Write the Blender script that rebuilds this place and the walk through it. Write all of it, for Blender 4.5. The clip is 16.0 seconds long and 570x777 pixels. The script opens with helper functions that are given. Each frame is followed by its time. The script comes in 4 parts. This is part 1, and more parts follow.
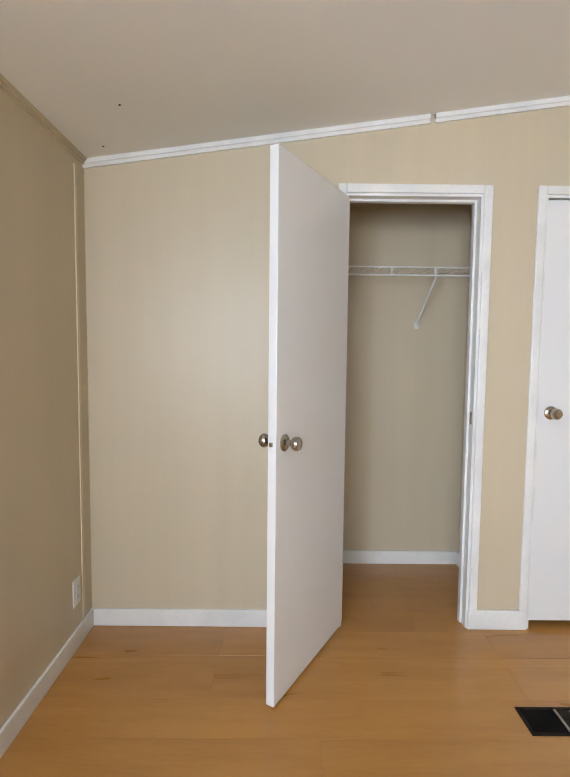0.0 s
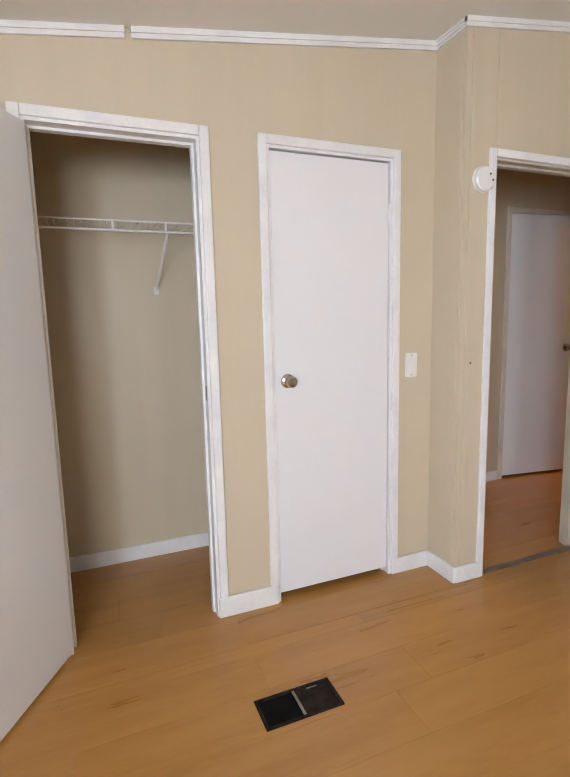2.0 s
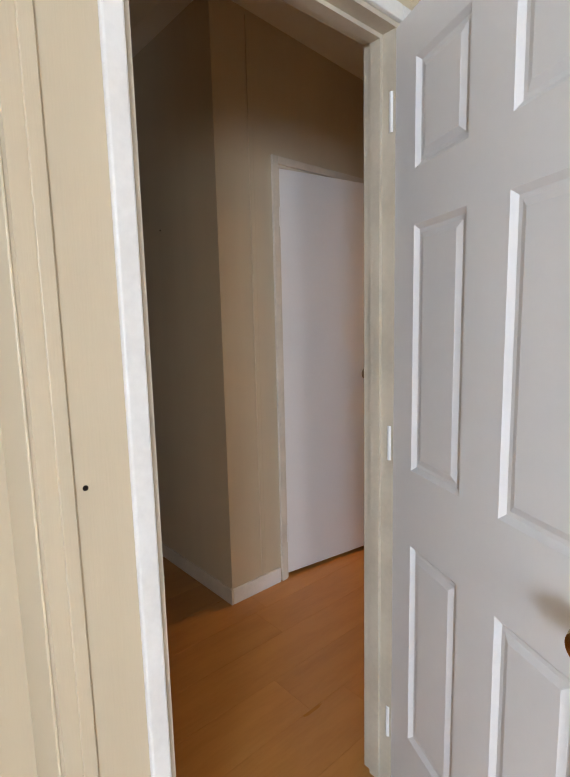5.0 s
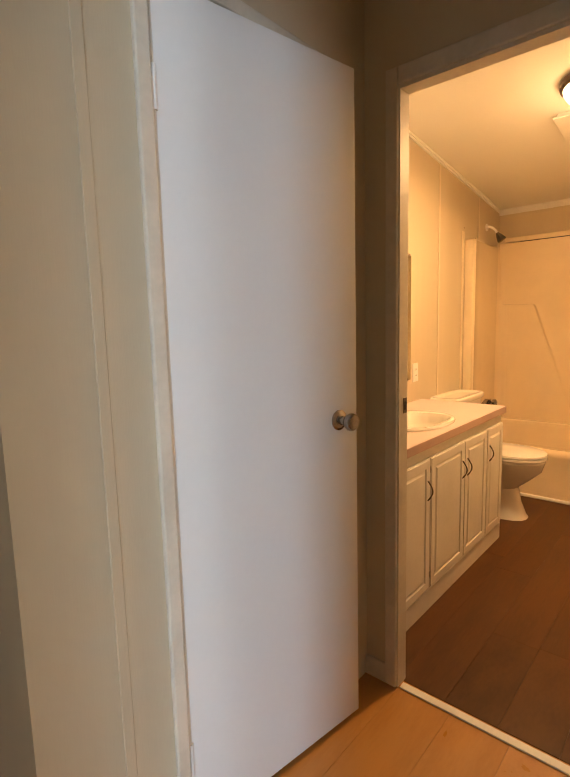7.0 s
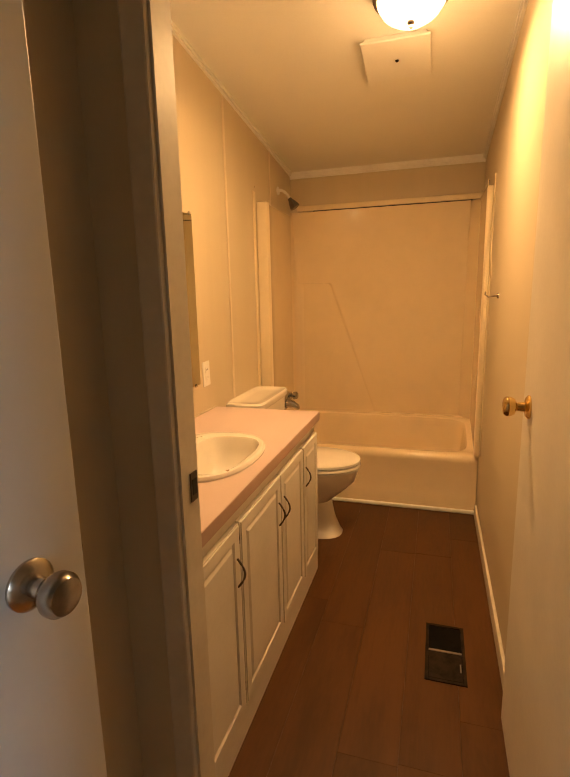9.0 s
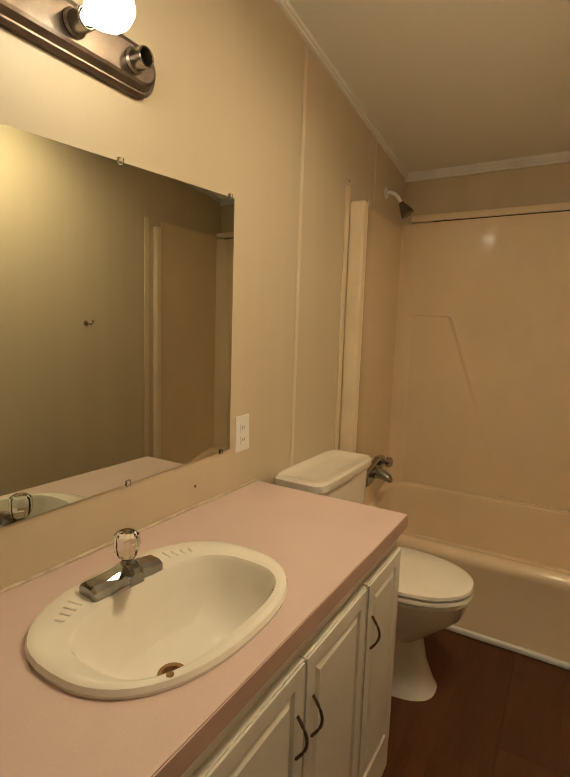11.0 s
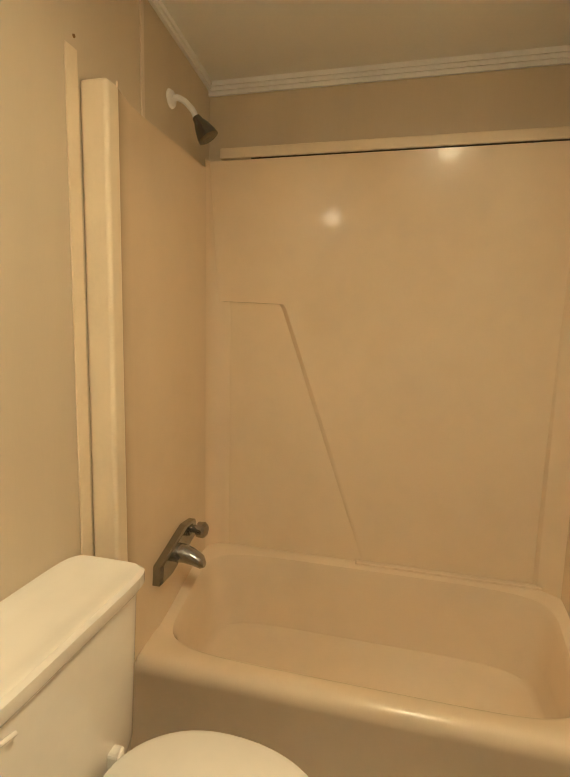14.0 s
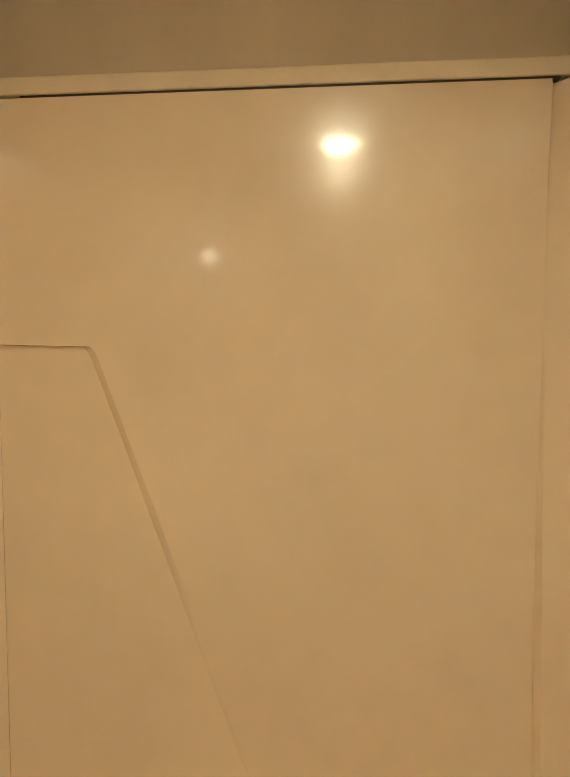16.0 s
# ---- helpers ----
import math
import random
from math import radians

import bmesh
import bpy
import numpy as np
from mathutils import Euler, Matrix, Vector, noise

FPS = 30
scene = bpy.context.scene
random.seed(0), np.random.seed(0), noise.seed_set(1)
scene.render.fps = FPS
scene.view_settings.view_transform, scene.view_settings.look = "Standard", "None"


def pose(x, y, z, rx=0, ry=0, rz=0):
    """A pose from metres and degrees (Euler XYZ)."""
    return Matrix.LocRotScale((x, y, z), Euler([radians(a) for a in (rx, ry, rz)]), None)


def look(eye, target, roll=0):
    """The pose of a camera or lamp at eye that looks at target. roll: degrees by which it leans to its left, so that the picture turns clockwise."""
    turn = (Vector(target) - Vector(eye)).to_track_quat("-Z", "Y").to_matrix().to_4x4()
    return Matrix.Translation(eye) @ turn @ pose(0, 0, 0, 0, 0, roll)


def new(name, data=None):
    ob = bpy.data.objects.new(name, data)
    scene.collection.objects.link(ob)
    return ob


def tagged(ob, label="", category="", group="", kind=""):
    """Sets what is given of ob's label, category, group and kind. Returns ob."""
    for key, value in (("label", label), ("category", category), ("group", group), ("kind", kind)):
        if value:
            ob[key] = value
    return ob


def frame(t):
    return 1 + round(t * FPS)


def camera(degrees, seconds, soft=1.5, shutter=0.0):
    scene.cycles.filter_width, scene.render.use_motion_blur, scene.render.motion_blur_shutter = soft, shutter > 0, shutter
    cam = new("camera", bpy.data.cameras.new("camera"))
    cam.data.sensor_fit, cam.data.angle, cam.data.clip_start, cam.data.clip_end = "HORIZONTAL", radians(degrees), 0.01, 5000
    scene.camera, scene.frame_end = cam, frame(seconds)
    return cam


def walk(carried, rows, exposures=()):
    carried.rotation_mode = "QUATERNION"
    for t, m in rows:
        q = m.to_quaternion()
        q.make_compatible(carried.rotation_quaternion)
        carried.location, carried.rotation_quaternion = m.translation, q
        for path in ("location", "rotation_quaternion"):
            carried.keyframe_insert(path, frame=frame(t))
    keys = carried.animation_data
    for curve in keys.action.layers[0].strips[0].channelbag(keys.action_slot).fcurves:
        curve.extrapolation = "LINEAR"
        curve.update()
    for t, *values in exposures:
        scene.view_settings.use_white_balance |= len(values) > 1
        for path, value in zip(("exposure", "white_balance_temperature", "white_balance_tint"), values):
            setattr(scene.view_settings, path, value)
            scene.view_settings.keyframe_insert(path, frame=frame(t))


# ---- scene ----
cam = camera(60.5, 16.0)
PATH = [
    (0, (0.149, 0.13, 1.291), (0.153, 2.125, 1.146), 0.6),
    (0.5, (0.185, 0.182, 1.335), (0.275, 2.168, 1.118), -0.7),
    (1, (0.29, 0.238, 1.323), (0.532, 2.209, 1.084), -1.2),
    (1.5, (0.426, 0.305, 1.297), (0.919, 2.228, 1.05), -1.2),
    (2, (0.566, 0.387, 1.304), (1.308, 2.222, 1.018), -1.4),
    (2.5, (0.738, 0.535, 1.307), (1.722, 2.247, 0.989), -1.3),
    (3, (0.95, 0.689, 1.324), (2.115, 2.279, 0.989), -1.2),
    (3.5, (1.193, 0.839, 1.313), (2.446, 2.366, 0.997), -1.4),
    (4, (1.446, 1.021, 1.333), (2.719, 2.53, 1.009), -1.6),
    (4.2, (1.545, 1.099, 1.335), (2.827, 2.602, 1.019), -1.6),
    (6.3, (2.598, 2.02, 1.283), (3.956, 3.471, 1.054), -0.5),
    (6.5, (2.671, 2.117, 1.303), (4.058, 3.536, 1.05), -0.8),
    (7, (2.902, 2.304, 1.307), (4.388, 3.618, 1.048), -1.5),
    (7.5, (3.121, 2.455, 1.339), (4.748, 3.583, 1.055), -1.9),
    (8, (3.304, 2.557, 1.333), (5.101, 3.369, 1.001), -2.0),
    (8.5, (3.478, 2.655, 1.35), (5.349, 3.264, 0.99), -1.5),
    (8.7, (3.553, 2.671, 1.35), (5.431, 3.245, 0.969), -1.4),
    (10.8, (4.441, 2.817, 1.32), (6.191, 3.749, 1.063), 1.8),
    (11, (4.502, 2.822, 1.324), (6.209, 3.835, 1.083), 1.9),
    (11.5, (4.658, 2.815, 1.332), (6.292, 3.945, 1.103), 2.2),
    (12, (4.793, 2.842, 1.327), (6.452, 3.929, 1.07), 2.6),
    (12.5, (4.931, 2.898, 1.326), (6.67, 3.849, 1.053), 2.5),
    (13, (5.092, 2.97, 1.341), (6.913, 3.747, 1.055), 2.1),
    (13.5, (5.281, 2.995, 1.334), (7.162, 3.62, 1.064), 1.8),
    (14, (5.510, 2.982, 1.357), (7.432, 3.460, 1.087), 1.4),
    (14.5, (5.696, 3.006, 1.347), (7.671, 3.222, 1.115), 0.6),
    (15, (5.9, 3.014, 1.351), (7.89, 2.963, 1.156), 0.1),
    (15.5, (6.07, 2.974, 1.366), (8.059, 2.856, 1.194), 0.1),
    (16, (6.259, 2.974, 1.364), (8.255, 3.073, 1.296), -0.5),
]
EXPOSURES = [(0.0, -0.20, 6350, 14), (1.5, -0.20, 6500, 18), (4.2, -0.18, 6450, 17), (6.3, 0.70, 6250, 8), (7.0, 0.58, 6250, 8), (8.7, 0.20, 6850, 8), (10.8, -0.40, 4380, -10), (11.5, -0.58, 4400, -10), (12.5, -0.24, 4260, -11), (13.5, 0.08, 4200, -12), (15.0, 0.36, 4020, -14), (16.0, 0.34, 3980, -13)]
walk(cam, [(t, look(eye, target, roll)) for t, eye, target, roll in PATH], EXPOSURES)

# ---- exposure, world and daylight ----
world = bpy.data.worlds.new("sky")
scene.world = world
world.use_nodes = True
wn = world.node_tree.nodes
sky = wn.new("ShaderNodeTexSky")
sky.sky_type, sky.sun_disc = "NISHITA", False
sky.sun_elevation, sky.sun_rotation = radians(38), radians(60)
wn["Background"].inputs["Strength"].default_value = 0.12
world.node_tree.links.new(sky.outputs["Color"], wn["Background"].inputs["Color"])


def lamp(name, kind, m, energy, color, size=0.05, size_y=None):
    data = bpy.data.lights.new(name, kind)
    data.energy, data.color = energy, color
    if kind == "AREA":
        data.shape, data.size, data.size_y = "RECTANGLE", size, size_y or size
    elif kind == "SUN":
        data.angle = radians(size)
    else:
        data.shadow_soft_size = size
    ob = new(name, data)
    ob.matrix_world = m
    return ob


lamp("sun", "SUN", look((6, 4, 8), (0, 0, 0)), 2.5, (1.0, 0.95, 0.86), 0.6)
# daylight in the window openings
lamp("window_daylight", "AREA", look((-0.80, -1.00, 1.42), (2.4, 1.5, 0.55)), 92, (0.68, 0.84, 1.0), 0.82, 1.0).data.spread = radians(160)
lamp("window_daylight", "AREA", look((-0.28, -2.28, 1.42), (-0.8, 0.7, 2.4)), 62, (0.86, 0.94, 0.98), 0.72, 1.0)
lamp("window_daylight", "AREA", look((-0.80, 5.3, 1.42), (2.5, 4.4, 0.4)), 4.5, (0.80, 0.90, 1.0), 1.3, 1.0)
# the bathroom's lit bulbs
WARM = (1.0, 0.565, 0.235)
ceiling_bulb = lamp("ceiling_bulb", "AREA", pose(5.685, 2.812, 2.268, 0, 8, 0), 24, WARM, 0.20)
ceiling_bulb.data.shape = "DISK"
lamp("ceiling_bulb", "POINT", pose(5.685, 2.812, 2.175), 3.2, WARM, 0.07)
lamp("vanity_bulb", "POINT", pose(5.149, 3.585, 1.885), 0.75, WARM, 0.014)

# ---- materials ----
def material(name, color, rough=0.5, metal=0.0, vary=0.08, scale=3.0, fine=90.0, bump=0.04, stretch=(1, 1, 1), tint=None, coat=0.0, spec=0.5, random_tone=0.0):
    """Colour with wear at a large and a fine scale, and a fine relief."""
    m = bpy.data.materials.new(name)
    m.use_nodes = True
    nt = m.node_tree
    b = nt.nodes["Principled BSDF"]
    b.inputs["Metallic"].default_value = metal
    b.inputs["Coat Weight"].default_value = coat
    b.inputs["Coat Roughness"].default_value = 0.08
    b.inputs["Specular IOR Level"].default_value = spec
    tc, mp = nt.nodes.new("ShaderNodeTexCoord"), nt.nodes.new("ShaderNodeMapping")
    mp.inputs["Scale"].default_value = stretch
    nt.links.new(tc.outputs["Object"], mp.inputs["Vector"])
    big, small = nt.nodes.new("ShaderNodeTexNoise"), nt.nodes.new("ShaderNodeTexNoise")
    big.inputs["Scale"].default_value, small.inputs["Scale"].default_value = scale, fine
    big.inputs["Detail"].default_value, small.inputs["Detail"].default_value = 4, 3
    for n in (big, small):
        nt.links.new(mp.outputs["Vector"], n.inputs["Vector"])
    mix = nt.nodes.new("ShaderNodeMix")
    mix.data_type = "RGBA"
    dark = tint or tuple(c * (1 - 2.2 * vary) for c in color)
    mix.inputs[6].default_value, mix.inputs[7].default_value = (*dark, 1), (*color, 1)
    ramp = nt.nodes.new("ShaderNodeMapRange")
    ramp.inputs["From Min"].default_value, ramp.inputs["From Max"].default_value = 0.32, 0.62
    add = nt.nodes.new("ShaderNodeMath")
    add.operation, add.inputs[1].default_value = "MULTIPLY_ADD", 0.35
    nt.links.new(small.outputs["Fac"], add.inputs[0])
    nt.links.new(big.outputs["Fac"], add.inputs[2])
    sub = nt.nodes.new("ShaderNodeMath")
    sub.operation, sub.inputs[1].default_value = "SUBTRACT", 0.175
    nt.links.new(add.outputs[0], sub.inputs[0])
    nt.links.new(sub.outputs[0], ramp.inputs["Value"])
    nt.links.new(ramp.outputs["Result"], mix.inputs[0])
    out = mix.outputs[2]
    if random_tone:
        info, hsv, mr = nt.nodes.new("ShaderNodeObjectInfo"), nt.nodes.new("ShaderNodeHueSaturation"), nt.nodes.new("ShaderNodeMapRange")
        mr.inputs["To Min"].default_value, mr.inputs["To Max"].default_value = 1 - random_tone, 1 + random_tone
        nt.links.new(info.outputs["Random"], mr.inputs["Value"])
        nt.links.new(mr.outputs["Result"], hsv.inputs["Value"])
        nt.links.new(out, hsv.inputs["Color"])
        out = hsv.outputs["Color"]
        shift = nt.nodes.new("ShaderNodeVectorMath")
        shift.operation = "MULTIPLY_ADD"
        shift.inputs[1].default_value = (7.0, 3.0, 5.0)
        nt.links.new(info.outputs["Random"], shift.inputs[0])
        nt.links.new(tc.outputs["Object"], shift.inputs[2])
        nt.links.new(shift.outputs["Vector"], mp.inputs["Vector"])
    nt.links.new(out, b.inputs["Base Color"])
    rr = nt.nodes.new("ShaderNodeMapRange")
    rr.inputs["To Min"].default_value, rr.inputs["To Max"].default_value = max(0.03, rough - 0.07), min(1.0, rough + 0.07)
    nt.links.new(big.outputs["Fac"], rr.inputs["Value"])
    nt.links.new(rr.outputs["Result"], b.inputs["Roughness"])
    if bump:
        bp = nt.nodes.new("ShaderNodeBump")
        bp.inputs["Strength"].default_value, bp.inputs["Distance"].default_value = bump, 0.004
        nt.links.new(small.outputs["Fac"], bp.inputs["Height"])
        nt.links.new(bp.outputs["Normal"], b.inputs["Normal"])
    return m


def wood(name, light, dark, rough, coat, tone, spec=0.5):
    """Printed wood planks: long grain along x, every plank of its own tone."""
    m = material(name, light, rough, 0, 0.2, 1.1, 9, 0.02, (1.7, 11, 11), tint=dark, coat=coat, random_tone=tone, spec=spec)
    return m


WALL = material("tan_vinyl_wall", (0.605, 0.515, 0.370), 0.42, 0, 0.02, 1.3, 55, 0.06, (7, 7, 0.35))
CEILING = material("ceiling_paint", (0.82, 0.81, 0.765), 0.85, 0, 0.02, 1.2, 130, 0.07)
WHITE = material("white_gloss_paint", (0.795, 0.79, 0.785), 0.34, 0, 0.012, 1.2, 60, 0.04)
TRIM = material("white_trim_paint", (0.82, 0.81, 0.79), 0.38, 0, 0.05, 6.0, 80, 0.05)
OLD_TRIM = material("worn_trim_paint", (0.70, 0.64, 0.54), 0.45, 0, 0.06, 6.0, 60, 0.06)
# white jamb paint in a darkened tan that stands in for shade in the doorway
JAMB = material("shaded_jamb_paint", (0.55, 0.49, 0.39), 0.5, 0, 0.07, 6.0, 60, 0.06)
BATTEN = material("tan_batten", (0.74, 0.635, 0.48), 0.34, 0, 0.04, 4.0, 70, 0.04)
CABINET = material("cabinet_thermofoil", (0.76, 0.72, 0.65), 0.36, 0, 0.04, 5.0, 70, 0.03)
OAK = wood("honey_oak_laminate", (0.470, 0.225, 0.057), (0.405, 0.184, 0.043), 0.30, 0.15, 0.06)
WALNUT = wood("dark_walnut_vinyl", (0.095, 0.038, 0.012), (0.066, 0.026, 0.008), 0.42, 0.0, 0.13, 0.22)
SUBFLOOR = material("dark_joint", (0.10, 0.055, 0.025), 0.8)
PINK = material("pink_laminate", (0.655, 0.510, 0.485), 0.40, 0, 0.05, 2.5, 260, 0.02)
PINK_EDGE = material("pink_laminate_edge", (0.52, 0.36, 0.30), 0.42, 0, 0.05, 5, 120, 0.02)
PORCELAIN = material("bone_porcelain", (0.86, 0.815, 0.745), 0.14, 0, 0.03, 3.0, 20, 0.0, coat=0.5)
STAIN = material("rust_stain", (0.28, 0.15, 0.05), 0.5, 0, 0.2, 30, 90, 0.1)
SURROUND = material("almond_acrylic", (0.79, 0.645, 0.435), 0.24, 0, 0.03, 2.0, 12, 0.012, coat=0.45)
CHROME = material("chrome", (0.36, 0.355, 0.35), 0.18, 1.0, 0.08, 20, 90, 0.01)
DARK_CHROME = material("tarnished_chrome", (0.20, 0.19, 0.18), 0.24, 1.0, 0.1, 20, 90, 0.01)
NICKEL = material("worn_nickel", (0.50, 0.45, 0.39), 0.24, 1.0, 0.12, 25, 90, 0.02)
BRASS = material("polished_brass", (0.80, 0.55, 0.20), 0.18, 1.0, 0.12, 25, 90, 0.02)
BRONZE = material("brushed_bronze", (0.17, 0.135, 0.112), 0.30, 0.9, 0.12, 20, 120, 0.03)
BLACK = material("black_duct", (0.010, 0.009, 0.008), 0.8, 0, 0.2, 10, 60, 0.1, spec=0.05)
RUST = material("dark_register_metal", (0.030, 0.020, 0.014), 0.65, 0.0, 0.3, 20, 90, 0.1, spec=0.1)
PLASTIC = material("white_plastic", (0.80, 0.79, 0.76), 0.35, 0, 0.02, 8, 90, 0.0)
CREAM_PLASTIC = material("ivory_plastic", (0.78, 0.665, 0.47), 0.35, 0, 0.03, 8, 90, 0.0)
DARK = material("dark_slot", (0.03, 0.025, 0.02), 0.6)
CAULK = material("yellowed_caulk", (0.66, 0.57, 0.42), 0.55, 0, 0.12, 30, 90, 0.1)
THRESHOLD = material("dull_metal_threshold", (0.30, 0.27, 0.22), 0.4, 0.7, 0.15, 20, 90, 0.05)
TAN_WOOD = material("orange_wood_panel", (0.46, 0.22, 0.08), 0.45, 0, 0.15, 2, 20, 0.05, (1, 14, 14))
GRASS = material("grass_ground", (0.09, 0.13, 0.04), 0.95, 0, 0.3, 3, 60, 0.5)


def simple(name, setup):
    m = bpy.data.materials.new(name)
    m.use_nodes = True
    setup(m.node_tree, m.node_tree.nodes["Principled BSDF"])
    return m


def mirror_setup(nt, b):
    b.inputs["Base Color"].default_value = (0.63, 0.66, 0.58, 1)
    b.inputs["Metallic"].default_value, b.inputs["Roughness"].default_value = 1.0, 0.015


def clear_setup(nt, b):
    b.inputs["Base Color"].default_value = (0.97, 0.97, 0.97, 1)
    b.inputs["Roughness"].default_value, b.inputs["Transmission Weight"].default_value = 0.03, 1.0
    b.inputs["IOR"].default_value = 1.45


def glow_setup(color, strength):
    def setup(nt, b):
        b.inputs["Base Color"].default_value = (0.9, 0.85, 0.75, 1)
        b.inputs["Roughness"].default_value = 0.25
        b.inputs["Emission Color"].default_value = (*color, 1)
        b.inputs["Emission Strength"].default_value = strength
    return setup


MIRROR = simple("mirror_silver", mirror_setup)
CLEAR = simple("clear_acrylic", clear_setup)
BOWL_GLASS = simple("lit_alabaster_glass", glow_setup((1.0, 0.62, 0.30), 4.0))
BULB_GLASS = simple("lit_bulb_glass", glow_setup((1.0, 0.68, 0.36), 12.0))

# ---- mesh helpers ----
def mesh_object(name, bm, mat, smooth=False):
    bmesh.ops.recalc_face_normals(bm, faces=bm.faces)
    me = bpy.data.meshes.new(name)
    for f in bm.faces:
        f.smooth = bool(smooth)
    bm.to_mesh(me)
    bm.free()
    if smooth:
        me.set_sharp_from_angle(angle=radians(32 if smooth is True else smooth))
    if mat:
        me.materials.append(mat)
    return new(name, me)


def part(name, bm, mat, parent, label="", smooth=False, m=None):
    """One mesh under a thing or a part. m: its place in the parent's own space."""
    ob = mesh_object(name, bm, mat, smooth)
    ob.parent = parent
    if m is not None:
        ob.matrix_local = m
    return tagged(ob, label)


def empty(name, m, label, category, group="", kind=""):
    ob = new(name)
    ob.matrix_world = m
    ob.empty_display_size = 0.1
    return tagged(ob, label, category, group, kind)


def hexa(bm, low, high):
    """A block from four low and four high corners, both in the same turning order."""
    a = [bm.verts.new(p) for p in low]
    b = [bm.verts.new(p) for p in high]
    bm.faces.new(a[::-1])
    bm.faces.new(b)
    for i in range(4):
        j = (i + 1) % 4
        bm.faces.new((a[i], a[j], b[j], b[i]))


def box(x0, x1, y0, y1, z0, z1, bevel=0.0, segments=2, bm=None):
    own = bm is None
    bm = bm or bmesh.new()
    q = ((x0, y0), (x1, y0), (x1, y1), (x0, y1))
    hexa(bm, [(x, y, z0) for x, y in q], [(x, y, z1) for x, y in q])
    if bevel and own:
        bmesh.ops.bevel(bm, geom=bm.edges[:], offset=bevel, segments=segments, affect="EDGES", profile=0.5)
    return bm


def rings(loops, cap=True, closed=False):
    """A skin over a row of loops of points, each with the same count."""
    bm = bmesh.new()
    rows = [[bm.verts.new(p) for p in loop] for loop in loops]
    n = len(rows[0])
    pairs = list(zip(rows, rows[1:])) + ([(rows[-1], rows[0])] if closed else [])
    for a, b in pairs:
        for i in range(n):
            j = (i + 1) % n
            bm.faces.new((a[i], a[j], b[j], b[i]))
    if cap and not closed:
        bm.faces.new(rows[0][::-1])
        bm.faces.new(rows[-1])
    return bm


def lathe(profile, count=24, m=Matrix(), cap=True):
    """A turned body about z from (radius, height) pairs, laid by m."""
    loops = [[m @ Vector((r * math.cos(2 * math.pi * i / count), r * math.sin(2 * math.pi * i / count), z)) for i in range(count)] for r, z in profile]
    return rings(loops, cap)


def oval(cx, cy, z, a, b, power=2.0, count=48, tilt=0.0, squash=0.0):
    """A super-ellipse; squash draws its low-y half out (an egg shape)."""
    out = []
    for i in range(count):
        t = 2 * math.pi * i / count
        c, s = math.cos(t), math.sin(t)
        x, y = abs(c) ** (2 / power) * math.copysign(1, c), abs(s) ** (2 / power) * math.copysign(1, s)
        yy = b * y * (1 + squash if y < 0 else 1)
        out.append((cx + a * x, cy + yy, z + tilt * a * x))
    return out


def tube(points, radius, count=10, closed=False):
    """A round bar along points."""
    pts = [Vector(p) for p in points]
    loops = []
    for i, p in enumerate(pts):
        d = (pts[min(i + 1, len(pts) - 1)] - pts[max(i - 1, 0)]).normalized()
        u = d.cross(Vector((0, 0, 1)) if abs(d.z) < 0.9 else Vector((1, 0, 0))).normalized()
        v = d.cross(u)
        loops.append([p + radius * (math.cos(2 * math.pi * k / count) * u + math.sin(2 * math.pi * k / count) * v) for k in range(count)])
    return rings(loops)


def join(*bms):
    """One bmesh out of several."""
    out = bmesh.new()
    for b in bms:
        keep = {v: out.verts.new(v.co) for v in b.verts}
        for f in b.faces:
            out.faces.new([keep[v] for v in f.verts])
        b.free()
    return out


# ---- plan ----
PROFILE = [(-0.90, 2.110), (3.10, 2.655), (4.40, 2.553), (7.45, 2.184)]


def ceil(x):
    for (x0, z0), (x1, z1) in zip(PROFILE, PROFILE[1:]):
        if x <= x1:
            return z0 + (z1 - z0) * (x - x0) / (x1 - x0)
    return PROFILE[-1][1]


WEST, SOUTH, NORTH_A, BACK = -0.748, -2.32, 2.36, 3.07
DOOR_Y, EAST = 2.16, 3.09
HALL_N, HALL_X, BATH_X = 3.215, 3.195, 4.36
BATH_IN, BATH_N, BATH_S, BATH_E = 4.412, 3.735, 2.416, 7.29
OVER, THIN = 0.03, 0.09


def wall_x(name, x0, x1, y0, y1, openings=(), mat=WALL):
    """A wall along x, from y0 to y1 thick, up into the sloping ceiling. openings: (x0, x1, z0, z1)."""
    cuts = sorted({x0, x1, *[c for o in openings for c in o[:2]], *[x for x, _ in PROFILE if x0 < x < x1]})
    bm = bmesh.new()
    for a, b in zip(cuts, cuts[1:]):
        levels = [(0.0, None)]
        for o in openings:
            if o[0] <= a and b <= o[1]:
                levels = ([(0.0, o[2])] if o[2] > 0 else []) + [(o[3], None)]
        for z0, z1 in levels:
            ta, tb = (ceil(a) + OVER, ceil(b) + OVER) if z1 is None else (z1, z1)
            hexa(bm, [(a, y0, z0), (b, y0, z0), (b, y1, z0), (a, y1, z0)], [(a, y0, ta), (b, y0, tb), (b, y1, tb), (a, y1, ta)])
    return tagged(mesh_object(name, bm, mat), "tan vinyl-covered wall with vertical battens", "wall", kind="structure")


